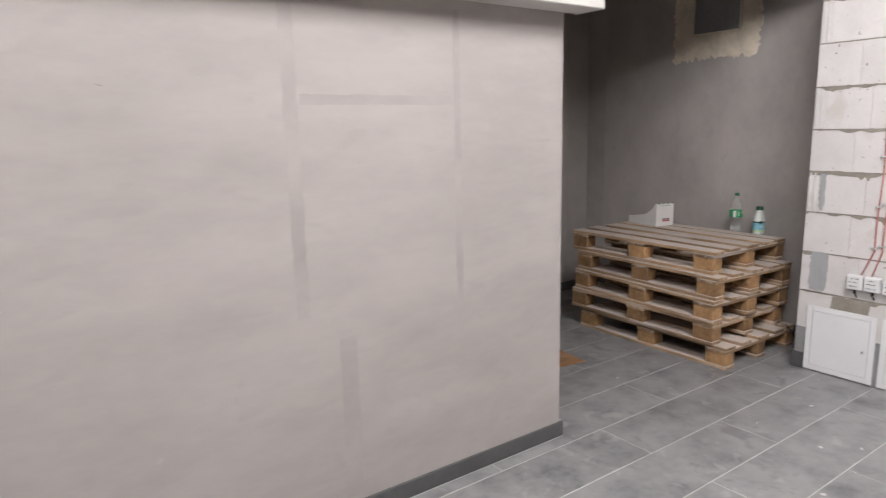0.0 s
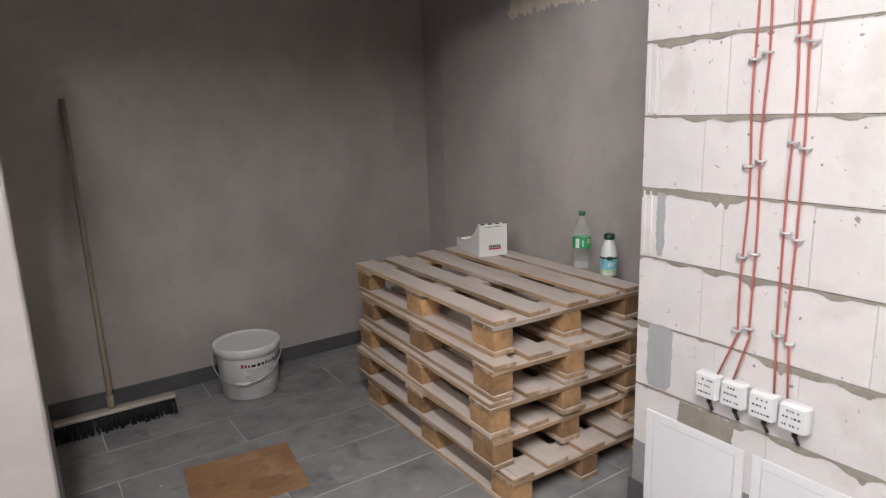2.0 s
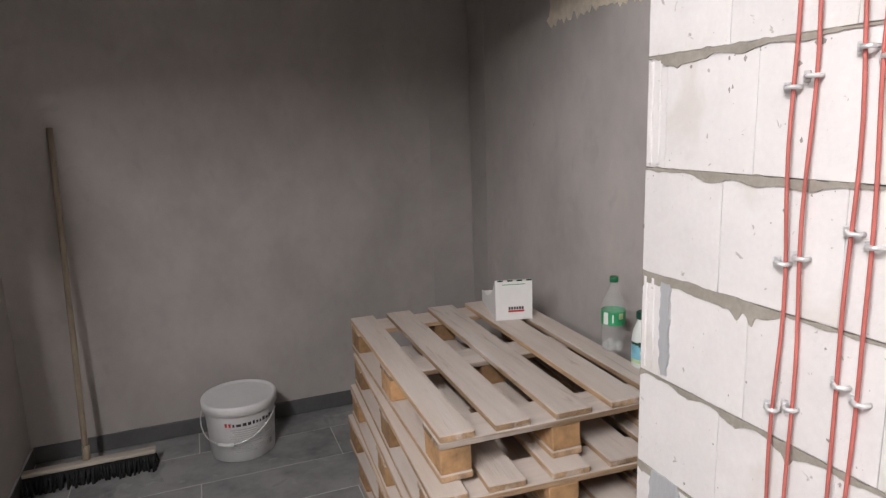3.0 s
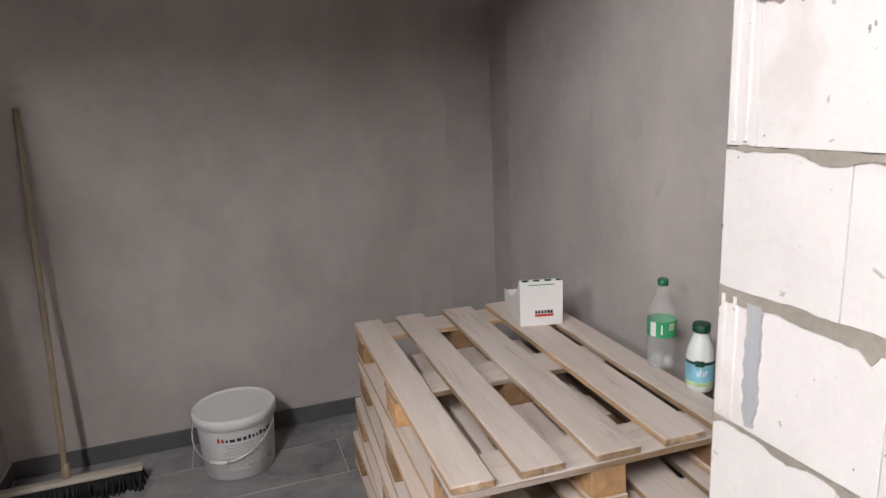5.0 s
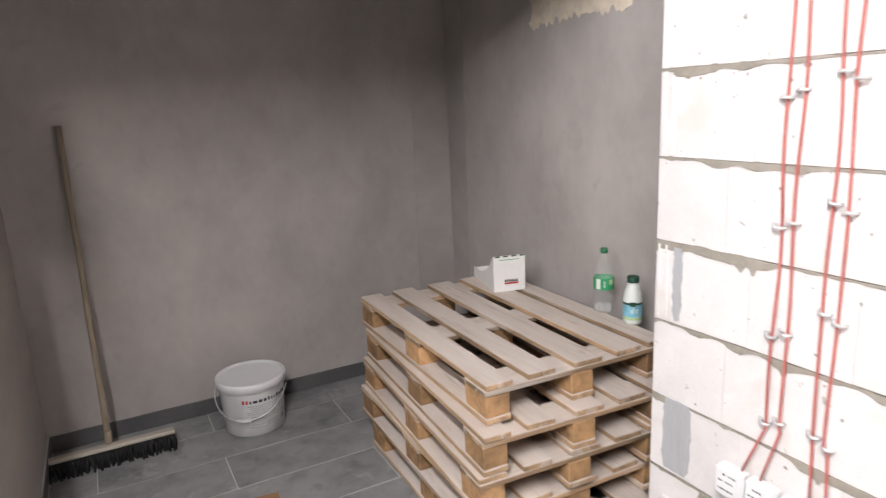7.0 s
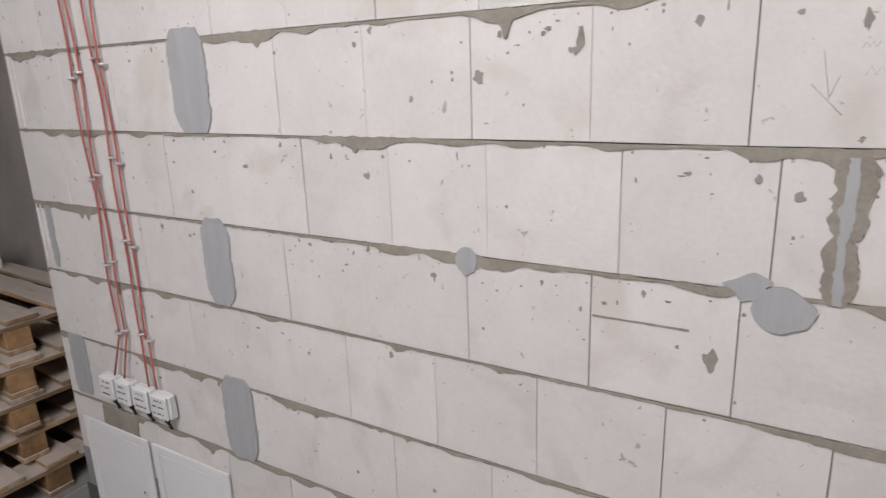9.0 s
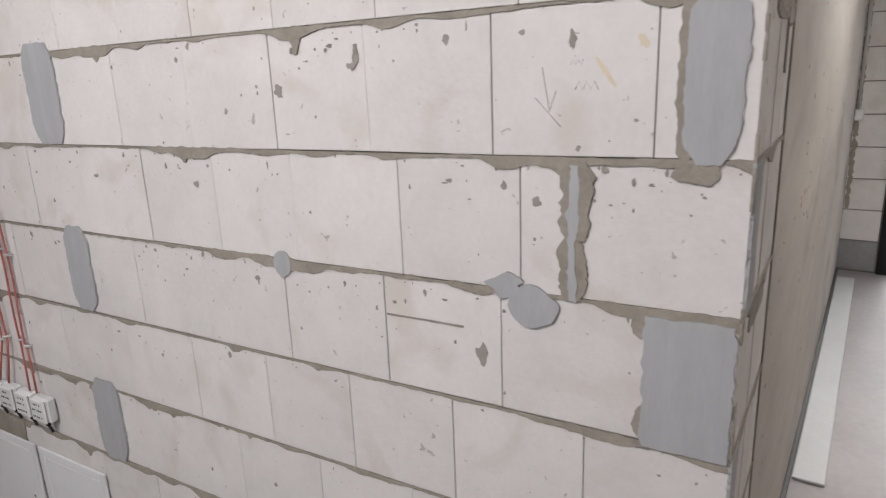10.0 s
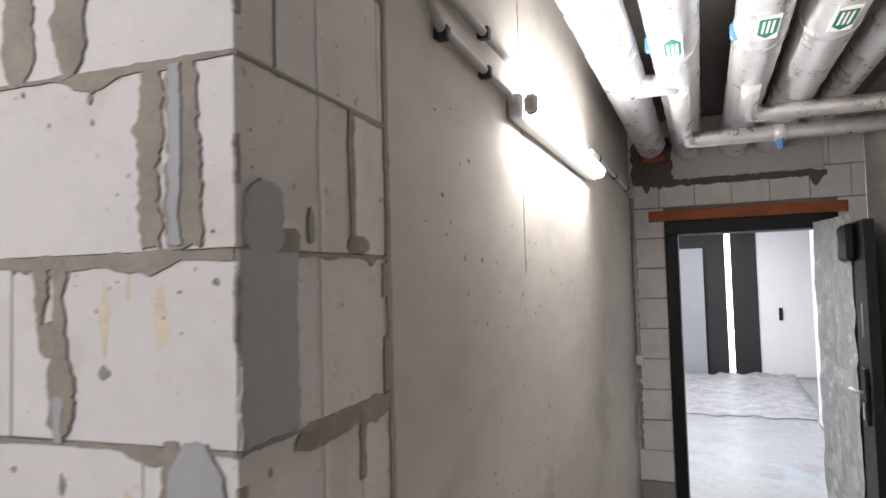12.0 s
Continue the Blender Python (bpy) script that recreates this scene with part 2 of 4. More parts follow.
# planes onto which flat smears are laid: s along, z up, d out of the wall
def on_x(s, z, d):
    return Vector((-d, s, z))


def on_y(s, z, d):
    return Vector((s, -2.630 - 0.035 * s - d, z))


def on_corridor(s, z, d):
    return Vector((s, -d, z))


def on_niche(s, z, d):
    return Vector((0.55 - d, s, z))


def outline(name, pts, place, thick, material, parent, base=0.0):
    """A flat smear of mortar or filler with an outline of its own."""
    bm = bmesh.new()
    top = [bm.verts.new(place(s, z, base + thick)) for s, z in pts]
    low = [bm.verts.new(place(s, z, base - 0.002)) for s, z in pts]
    bm.faces.new(top)
    n = len(pts)
    for i in range(n):
        bm.faces.new((top[i], top[(i + 1) % n], low[(i + 1) % n], low[i]))
    return part(name, bm, material, parent)


def jag(a, b, c):
    v = Vector((a, b * 0.35, c))
    return 0.55 * noise.noise(v) + 0.5 * noise.noise(v * 3.1) + 0.35 * noise.noise(v * 8.3)


def rag(s0, s1, z0, z1, seed, amp=0.012, step=0.007, rnd=0.0):
    """A ragged upright patch between s0..s1 and z0..z1; rnd rounds its ends."""
    rng = random.Random(seed)
    pts = []
    nz = max(4, int((z1 - z0) / step))
    w, h = s1 - s0, z1 - z0

    def inset(t):
        e = min(t, 1 - t) * 2
        return rnd * w * (1 - min(1, e * 2.2)) ** 2
    off = rng.random() * 50
    for i in range(nz + 1):
        t = i / nz
        pts.append((s1 - inset(t) + amp * jag(off, t * h * 45, 1), z0 + t * h))
    ns = max(3, int(w / step))
    for i in range(1, ns):
        t = i / ns
        pts.append((s1 - inset(1) - (w - 2 * inset(1)) * t, z1 + amp * 0.6 * jag(off, t * w * 40, 2)))
    for i in range(nz + 1):
        t = 1 - i / nz
        pts.append((s0 + inset(t) + amp * jag(off + 9, t * h * 45, 3), z0 + t * h))
    for i in range(1, ns):
        t = i / ns
        pts.append((s0 + inset(0) + (w - 2 * inset(0)) * t, z0 + amp * 0.6 * jag(off, t * w * 40, 7)))
    return pts


def blot(s, z, rs, rz, seed, n=14, amp=0.35):
    return [(s + rs * math.cos(a) * (1 + amp * noise.noise(Vector((math.cos(a) * 1.5, math.sin(a) * 1.5, seed * 3.7)))),
             z + rz * math.sin(a) * (1 + amp * noise.noise(Vector((math.cos(a) * 1.5, math.sin(a) * 1.5, seed * 5.1)))))
            for a in (2 * math.pi * i / n for i in range(n))]


def smear_band(s0, s1, z, seed, up=0.006, down=0.013, step=0.006):
    """Mortar squeezed out along a bed joint, sagging below it in places."""
    n = max(6, int(abs(s1 - s0) / step))
    lo, hi = [], []
    for i in range(n + 1):
        s = s0 + (s1 - s0) * i / n
        a = noise.noise(Vector((s * 2.3, seed * 7.3, 0)))
        b = noise.noise(Vector((s * 11, seed * 3.1, 4)))
        c = noise.noise(Vector((s * 37, seed * 1.7, 9)))
        e = noise.noise(Vector((s * 95, seed * 2.3, 2)))
        w = max(0.0, min(1.0, 0.25 + 1.1 * a + 1.0 * b))
        d = 0.0028 + down * 1.5 * w * w * (3 - 2 * w) + 0.0035 * max(0, c) + 0.002 * e
        if b > 0.25 and c > 0.1:
            d += 0.05 * (b - 0.25) * (c - 0.1) * 4
        lo.append((s, z - max(0.001, d)))
        hi.append((s, z + 0.0018 + up * max(0, 0.9 * c + 0.6 * a)))
    return lo + hi[::-1]


ORIGIN = Matrix.Identity(4)
CORR = pose(0.43, -2.645, 0, 0, 0, -3.85)
JOINT = [0.01 + 0.24 * k for k in range(14)]      # bed joints; the fifth under the junction boxes is JOINT[2]
H = 3.12


def structure(name, bm, material, label, category, m=None):
    return tagged(part(name, bm, material, None, "", m), label, category, "", "structure")


# ---- floors, ceiling, large walls ----
structure("floor", box((-6.2, -4.6, -0.15), (0.6, 2.5, -0.0012)), GROUT, "grey tiled floor with pale dusty grout joints", "floor")
floor = bpy.data.objects["floor"]
structure("floor_corridor", box((0.0, -1.64, -0.15), (4.6, 0.0, 0.0)), PALEFLOOR, "pale pinkish grey dusty corridor floor", "floor", CORR)
structure("floor_hall", box((-6.0, -4.42, -0.0008), (0.43, -2.90, 0.0)), PALEFLOOR, "pale grey dusty floor beside the tiles", "floor")
structure("ceiling", box((-6.2, -4.7, H), (5.4, 2.5, H + 0.2)), LOWBOUNCE, "bare grey concrete ceiling", "ceiling")

wall_left = structure("wall_left", box((-6.2, 0.24, 0), (-1.818, 2.6, H), 0.006), PLASTER, "light grey rendered wall with faint trowel marks", "wall")
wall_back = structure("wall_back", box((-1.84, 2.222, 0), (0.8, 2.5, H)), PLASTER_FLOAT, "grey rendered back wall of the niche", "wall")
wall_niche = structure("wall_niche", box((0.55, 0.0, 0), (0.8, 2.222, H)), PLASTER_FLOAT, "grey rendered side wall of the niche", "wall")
# Unseen walls close the hall; darkened so less light bounces into the niche.
structure("wall_west", box((-6.2, -4.7, 0), (-6.0, 0.24, H)), LOWBOUNCE, "unseen closing wall, dark to cut bounced light", "wall")
structure("wall_south", box((-6.0, -4.7, 0), (0.40, -4.42, H)), LOWBOUNCE, "unseen closing wall, dark to cut bounced light", "wall")
# Beam out of view, its height set to shade the niche's upper walls.
structure("lintel_niche", box((-1.815, 0.06, 2.40), (0.55, 0.30, H)), PLASTER, "unseen grey beam over the niche opening, shading its top", "beam")

soffit = thing("soffit_box", ORIGIN, "off-white boxed soffit along the top of the wall", "soffit", "", "structure")
part("casing", box((-6.0, 0.09, 1.995), (-1.74, 0.2395, 2.45), 0.004), SOFFIT, soffit)
part("end_board", box((-1.7395, 0.09, 1.995), (-1.73, 0.26, 2.45), 0.002), SOFFIT, soffit)

# skirting tiles
for i, (lo, hi) in enumerate((((-6.0, 0.228, 0), (-1.806, 0.2395, 0.075)), ((-1.8175, 0.24, 0), (-1.806, 2.210, 0.075)),
                              ((-1.806, 2.210, 0), (0.538, 2.2215, 0.085)), ((0.538, 0.0, 0), (0.5495, 2.210, 0.085)))):
    structure("baseboard", box(lo, hi, 0.002), SKIRT, "dark grey tile skirting with a dusty top", "skirting")
structure("trim", box((-1.817, 0.24, 0.0755), (-1.808, 2.210, 0.0800), 0.001), STRIP, "thin pale metal edge on the skirting", "trim")

# overlapping strips of render
def on_back(s, z, d):
    return Vector((s, 2.222 - d, z))


def on_left(s, z, d):
    return Vector((s, 0.24 - d, z))


outline("render_strip", rag(0.30, 0.545, 0.09, 2.9, 301, 0.012, 0.03), on_back, 0.0012, PLASTER_DARK, wall_back)
outline("render_strip", rag(2.02, 2.215, 0.09, 2.9, 303, 0.012, 0.03), on_niche, 0.0012, PLASTER_DARK, wall_niche)
for k, (a, b, z0, z1) in enumerate(((-3.14, -3.09, 0.85, 1.96), (-2.98, -2.91, 0.1, 0.75), (-2.43, -2.40, 0.75, 1.96), (-3.08, -2.44, 1.60, 1.635), (-2.39, -1.9, 1.44, 1.455))):
    outline("render_strip", rag(a, b, z0, z1, 310 + k, 0.008, 0.02), on_left, 0.0008, PLASTER_DARK, wall_left)

# hatch opening with torn render above the pallets
hatch = thing("wall_hatch", ORIGIN, "dark hatch in the wall with torn pale render around it", "hatch", "", "structure")
rng = random.Random(5)
pts = []
for i in range(160):
    t = i / 160 * 4
    side, f = int(t), t % 1
    a = 0.03 * noise.noise(Vector((i * 0.22, 3, 1))) + 0.035 * rng.random() ** 2
    pts.append(((0.68 + 0.66 * f, 1.985 - a), (1.34 + 0.8 * a, 1.985 + 0.645 * f), (1.34 - 0.7 * f, 2.63 + a), (0.64 - a + 0.04 * f, 2.63 - 0.645 * f))[side])
outline("torn_render", pts, on_niche, 0.004, PATCHC, hatch)
part("hatch_door", box((0.532, 0.81, 2.16), (0.5455, 1.17, 2.52), 0.003), GREYCOAT, hatch)
for lo, hi in (((0.528, 0.80, 2.145), (0.5455, 1.18, 2.159)), ((0.528, 0.80, 2.521), (0.5455, 1.18, 2.535)),
               ((0.528, 0.796, 2.16), (0.5455, 0.809, 2.52)), ((0.528, 1.171, 2.16), (0.5455, 1.184, 2.52))):
    part("frame", box(lo, hi, 0.002), PATCHC, hatch)

# ---- block wall ----
wall_block = structure("wall_block", box((0.012, -2.60, 0), (0.549, -0.002, H)), BACK, "white lime block wall with grey mortar joints and filler patches", "wall")
R = {0: [-0.25, -0.52, -0.85, -1.12, -1.38, -1.65, -1.91, -2.18, -2.44],
     1: [-0.25, -0.50, -0.84, -1.1, -1.36, -1.62, -1.88, -2.15, -2.41],
     2: [-0.10, -0.31, -0.58, -0.91, -1.22, -1.48, -1.75, -2.01, -2.27, -2.5],
     3: [-0.25, -0.51, -0.76, -1.08, -1.35, -1.61, -1.86, -2.12, -2.39],
     4: [-0.065, -0.31, -0.58, -0.91, -1.17, -1.43, -1.70, -1.97, -2.23, -2.5],
     5: [-0.23, -0.49, -0.75, -1.0, -1.26, -1.51, -1.75, -2.02, -2.27, -2.37],
     6: [-0.062, -0.30, -0.56, -0.82, -1.2, -1.46, -1.72, -1.96, -2.22, -2.49],
     7: [-0.23, -0.48, -0.74, -1.0, -1.25, -1.5, -1.74, -1.99, -2.27, -2.35],
     8: [-0.062, -0.32, -0.58, -0.86, -1.2, -1.46, -1.72, -1.98, -2.23, -2.52],
     9: [-0.23, -0.48, -0.74, -1.0, -1.25, -1.5, -1.74, -2.0, -2.28, -2.37],
     10: [-0.062, -0.32, -0.58, -0.86, -1.2, -1.46, -1.72, -1.98, -2.23, -2.49],
     11: [-0.23, -0.48, -0.74, -1.0, -1.25, -1.5, -1.74, -2.0, -2.28],
     12: [-0.062, -0.32, -0.58, -0.86, -1.2, -1.46, -1.72, -1.98, -2.23]}


STRONG = {(5, -2.27), (6, -2.22), (4, -2.23), (3, -2.12), (3, -2.39), (6, -2.49), (7, -2.27), (8, -2.23), (6, -0.82), (4, -1.97)}


def block_mesh(lo, hi, ribs=0):
    bm = box(lo, hi, 0.0009)
    for v in bm.verts:
        v.co += Vector((0.0, noise.noise(v.co * 31) * 0.0006, noise.noise(v.co * 23 + Vector((5, 0, 0))) * 0.0016))
    for i in range(ribs):
        y = hi[1] - 0.012 - 0.026 * i
        box((lo[0] - 0.0035, y - 0.007, lo[2] + 0.006), (lo[0] + 0.002, y + 0.005, hi[2] - 0.004), 0.003, bm)
    return bm


def skew(bm):
    """Turns the end faces into the line of the corridor wall."""
    for v in bm.verts:
        if v.co.y < -2.6:
            v.co.y -= 0.035 * v.co.x
    return bm


def chips(material, points, place, parent, d0=0.0):
    """Small pits, smudges and splashes on the faces."""
    for i, (s, z, a, b) in enumerate(points):
        outline("stain", blot(s, z, a, b, i + 3, 14, 0.9), place, 0.0006, material, parent, d0)


for row, cuts in R.items():
    z0, z1 = JOINT[row] + 0.0035, JOINT[row + 1] - 0.0025
    edges = [0.0, *cuts, -2.630]
    for a, b in zip(edges, edges[1:]):
        j = 0.002 * noise.noise(Vector((a * 9, row * 3.3, 0)))
        ribs = 2 if a == 0.0 and row in (4, 6, 8, 10, 12) else 0
        ga, gb = (0.0010 if c in STRONG else 0.0005 for c in ((row, a), (row, b)))
        part("block", skew(block_mesh((0.0 + j, b + gb, z0), (0.2, a - ga, min(z1, H - 0.005)), ribs)), BLOCK, wall_block)
    if row:
        outline("bed_mortar", smear_band(-0.002, -2.628, JOINT[row], row), on_x, 0.0028, MORTAR, wall_block)

# returned face beside the corridor
ret_cuts = {0: [0.2], 1: [0.3], 2: [0.15], 3: [0.30], 4: [0.13], 5: [0.33], 6: [0.31], 7: [0.405], 8: [0.29], 9: [0.395], 10: [0.24], 11: [0.33], 12: [0.2]}
for row, cuts in ret_cuts.items():
    z0, z1 = JOINT[row] + 0.0035, JOINT[row + 1] - 0.0025
    edges = sorted([0.202, *[c for c in cuts if c > 0.21], 0.428])
    # corner block ends show on this face; further blocks follow
    for a, b in zip(edges, edges[1:]):
        part("block", skew(block_mesh((a + 0.001, -2.630, z0), (b - 0.001, -2.45, min(z1, H - 0.005)))), BLOCK, wall_block)
    if row:
        outline("bed_mortar", smear_band(0.0, 0.428, JOINT[row], row + 40, 0.006, 0.014), on_y, 0.0028, MORTAR, wall_block)
    if 0.2 not in cuts:
        outline("filled_joint", rag(0.19, 0.208, z0, z1, row + 70, 0.004), on_y, 0.0008, BLOCK, wall_block)
for row, (a, b) in {3: (0.003, 0.075), 5: (0.003, 0.08), 7: (0.002, 0.125)}.items():
    outline("filler_patch", rag(a, b, JOINT[row] + 0.004, JOINT[row + 1] + 0, row + 11, 0.012, 0.006, 0.0), on_y, 0.004, FILLER, wall_block)
for s, z0, z1 in ((0.29, 1.945, 2.165), (0.405, 1.695, 1.79), (0.405, 1.86, 1.92), (0.31, 1.57, 1.68), (0.422, 0.3, 2.9)):
    outline("joint_mortar", rag(s - 0.009, s + 0.009, z0, z1, int(z0 * 100), 0.008, 0.012), on_y, 0.003, MORTAR, wall_block)
outline("filler_tip", rag(0.016, 0.095, 1.925, 2.02, 613, 0.012, 0.006, 0.32), on_y, 0.0035, FILLER, wall_block)

for k in range(9):
    z = 0.75 + 0.21 * k + 0.05 * noise.noise(Vector((k, 0, 5)))
    outline("corner_smear", rag(-0.002, 0.006 + 0.006 * (k % 3), z, z + 0.06 + 0.05 * (k % 2), 500 + k, 0.008, 0.006), on_y, 0.0022, MORTAR, wall_block)
outline("mortar_smear", rag(0.085, 0.135, 1.93, 1.962, 614, 0.014, 0.006, 0.2), on_y, 0.003, MORTAR, wall_block)
outline("mortar_smear", rag(0.155, 0.172, 1.945, 1.995, 615, 0.008, 0.006, 0.3), on_y, 0.003, MORTAR, wall_block)
outline("mortar_smear", rag(0.12, 0.42, 1.655, 1.692, 616, 0.02, 0.008, 0.1), on_y, 0.0024, MORTAR, wall_block)
outline("mortar_smear", rag(0.27, 0.345, 1.935, 1.962, 617, 0.014, 0.006, 0.2), on_y, 0.003, MORTAR, wall_block)
part("joint_line", skew(box((0.083, -2.6312, 2.176), (0.0855, -2.62, 2.40))), BACK, wall_block)
outline("mortar_smear", rag(0.10, 0.30, 1.15, 1.20, 520, 0.02, 0.008, 0.1), on_y, 0.0012, PITM, wall_block)
# filler and mortar patches on the long face: along, bottom, top, material, rounding
PATCH = [(-0.97, -0.86, 0.975, 1.225, FILLER, 0.25), (-0.965, -0.825, 1.455, 1.715, FILLER, 0.18), (-0.985, -0.86, 0.49, 0.755, FILLER, 0.2),
         (-0.15, -0.05, 0.505, 0.735, FILLER, 0.1), (-0.098, -0.072, 0.985, 1.20, FILLER, 0.1), (-2.627, -2.487, 0.965, 1.20, FILLER, 0.03),
         (-2.612, -2.530, 1.445, 1.70, FILLER, 0.3), (-2.388, -2.338, 1.205, 1.325, MORTAR, 0.3), (-2.395, -2.342, 1.315, 1.445, MORTAR, 0.25),
         (-2.374, -2.358, 1.205, 1.44, FILLER, 0.05), (-2.368, -2.345, 1.78, 1.93, MORTAR, 0.2), (-2.382, -2.337, 1.70, 1.80, MORTAR, 0.35), (-2.366, -2.350, 1.69, 1.75, FILLER, 0.1),
         (-2.332, -2.312, 1.83, 1.925, MORTAR, 0.3), (-2.352, -2.325, 1.80, 1.845, MORTAR, 0.35), (-2.524, -2.488, 1.935, 2.165, MORTAR, 0.1), (-2.579, -2.529, 1.935, 2.165, MORTAR, 0.1),
         (-2.556, -2.538, 1.94, 2.165, FILLER, 0.05), (-2.312, -2.255, 2.17, 2.38, MORTAR, 0.3), (-2.40, -2.345, 2.17, 2.40, MORTAR, 0.3),
         (-0.39, -0.19, 0.385, 0.485, MORTAR, 0.0), (-0.97, -0.85, 1.93, 2.2, FILLER, 0.2)]
for i, (a, b, z0, z1, m, r) in enumerate(PATCH):
    outline("filler_patch", rag(a, b, z0, z1, i + 20, 0.009 if m is FILLER else 0.014, 0.006, r), on_x, 0.0034 + 0.0006 * (i % 3) + (0.0022 if m is FILLER else 0), m, wall_block)
outline("filler_patch", blot(-2.293, 1.185, 0.044, 0.038, 8, 30, 0.4), on_x, 0.0062, FILLER, wall_block)
outline("filler_patch", blot(-2.248, 1.218, 0.034, 0.019, 18, 30, 0.9), on_x, 0.0056, FILLER, wall_block)
outline("mortar_smear", rag(-2.51, -2.47, 1.16, 1.205, 618, 0.014, 0.006, 0.2), on_x, 0.004, MORTAR, wall_block)
outline("mortar_smear", rag(-2.507, -2.478, 0.975, 1.04, 619, 0.012, 0.006, 0.3), on_x, 0.004, MORTAR, wall_block)
outline("mortar_smear", rag(-2.55, -2.521, 1.45, 1.70, 621, 0.009, 0.006, 0.2), on_x, 0.0032, MORTAR, wall_block)
outline("mortar_smear", rag(-2.59, -2.525, 1.42, 1.448, 620, 0.018, 0.006, 0.15), on_x, 0.004, MORTAR, wall_block)
outline("filler_patch", blot(-1.70, 1.20, 0.024, 0.03, 9, 18, 0.4), on_x, 0.0042, FILLER, wall_block)
rng = random.Random(11)
spots = []
for i in range(120):
    y = -0.05 - 2.55 * rng.random()
    z = 0.55 + 1.95 * rng.random()
    r = 0.001 + 0.004 * rng.random() ** 4
    spots.append((y, z, r, r * (0.6 + 1.0 * rng.random())))
for i in range(46):
    row = rng.choice((5, 6, 7, 8))
    spots.append((-1.0 - 1.6 * rng.random(), JOINT[row] - 0.012 - 0.05 * rng.random(), 0.002 + 0.005 * rng.random() ** 2, 0.002 + 0.007 * rng.random() ** 2))
chips(PITM, spots, on_x, wall_block)
chips(PITM, [(-2.19, 1.075, 0.012, 0.02), (-2.3, 1.375, 0.007, 0.01), (-1.94, 1.63, 0.008, 0.02), (-1.74, 1.57, 0.012, 0.012), (-2.36, 1.635, 0.006, 0.014), (-2.43, 1.78, 0.009, 0.009)], on_x, wall_block)
chips(OCHRE, [(-2.43, 1.85, 0.008, 0.04), (-2.52, 1.85, 0.009, 0.045), (-2.47, 1.89, 0.005, 0.02)], on_x, wall_block)
outline("score_line", rag(-2.151, -1.975, 1.122, 1.1265, 77, 0.003, 0.01), on_x, 0.0006, PITM, wall_block)
def crumbs(name, material, points, place, parent):
    """Countless small splashes in one mesh."""
    bm = bmesh.new()
    for i, (s, z, a, b) in enumerate(points):
        bm.faces.new([bm.verts.new(place(p, q, 0.0009 + 0.0004 * (i % 3))) for p, q in blot(s, z, a, b, i + 0.37, 9, 0.9)])
    ob = part(name, bm, material, parent)
    ob["kind"] = "stuff"
    return ob


rng = random.Random(31)
pts = []
for i in range(520):
    row = rng.choice((3, 4, 5, 5, 6, 6, 7, 7, 8, 8, 9))
    y = -2.62 * rng.random() ** 0.7
    cl = noise.noise(Vector((y * 4, row * 5.1, 0)))
    if cl < -0.05:
        continue
    r = 0.0012 + 0.0045 * rng.random() ** 2.5
    pts.append((y, JOINT[row] - 0.012 - 0.07 * rng.random() ** 2, r * (0.6 + rng.random()), r * (0.6 + 1.2 * rng.random())))
for i in range(260):
    r = 0.0008 + 0.003 * rng.random() ** 3
    pts.append((-2.62 * rng.random(), 0.5 + 2.0 * rng.random(), r, r * (0.6 + 1.2 * rng.random())))
crumbs("mortar_splashes", PITM, pts, on_x, wall_block)
pts = [(0.01 + 0.41 * rng.random(), 0.6 + 1.8 * rng.random(), 0.001 + 0.004 * rng.random() ** 2, 0.001 + 0.005 * rng.random() ** 2) for i in range(90)]
crumbs("mortar_splashes", PITM, pts, on_y, wall_block)
# pencil arrow and scribbles
STROKES = [[(-2.31, 1.595), (-2.322, 1.53)], [(-2.298, 1.547), (-2.342, 1.501)], [(-2.334, 1.558), (-2.322, 1.525)],
           [(-2.357 - 0.0042 * k, 1.596 + 0.008 * (k % 2)) for k in range(6)], [(-2.365 - 0.0062 * k, 1.558 + 0.013 * (k % 2)) for k in range(7)]]
for line in STROKES:
    part("pencil_mark", tube([on_x(p, q, 0.0004) for p, q in line], 0.0006, 4), PRINT, wall_block)
# rubbed ochre streaks
for k, (p, q, w) in enumerate((((-2.397, 1.607), (-2.43, 1.56), 0.004), ((-2.462, 1.636), (-2.476, 1.616), 0.006))):
    along = Vector((q[0] - p[0], q[1] - p[1], 0)).normalized()
    side = Vector((-along.y, along.x, 0))
    rim = []
    for i in range(24):
        a = 2 * math.pi * i / 24
        c = Vector(((p[0] + q[0]) / 2, (p[1] + q[1]) / 2, 0)) + along * math.cos(a) * 0.5 * math.dist(p, q) + side * math.sin(a) * w * (1 + 0.7 * noise.noise(Vector((i * 0.9, k, 3))))
        rim.append((c.x, c.y))
    outline("stain", rim, on_x, 0.0006, OCHRE, wall_block)
# grey primer on the foot of the wall
for a, b in ((-2.625, -0.845), (-0.463, -0.44), (-0.058, -0.002)):
    outline("grey_primer", rag(a, b, 0.0, 0.262, int(-a * 50), 0.004, 0.03), on_x, 0.0045, GREYCOAT, wall_block)
structure("baseboard", box((-0.012, -0.058, 0), (-0.0055, 0.012, 0.10), 0.002), SKIRT, "dark grey corner skirting tile", "skirting")
structure("wall_jamb", box((0.0, -0.0015, 0), (0.55, 0.0, H)), PLASTER, "rendered end of the block wall", "wall")

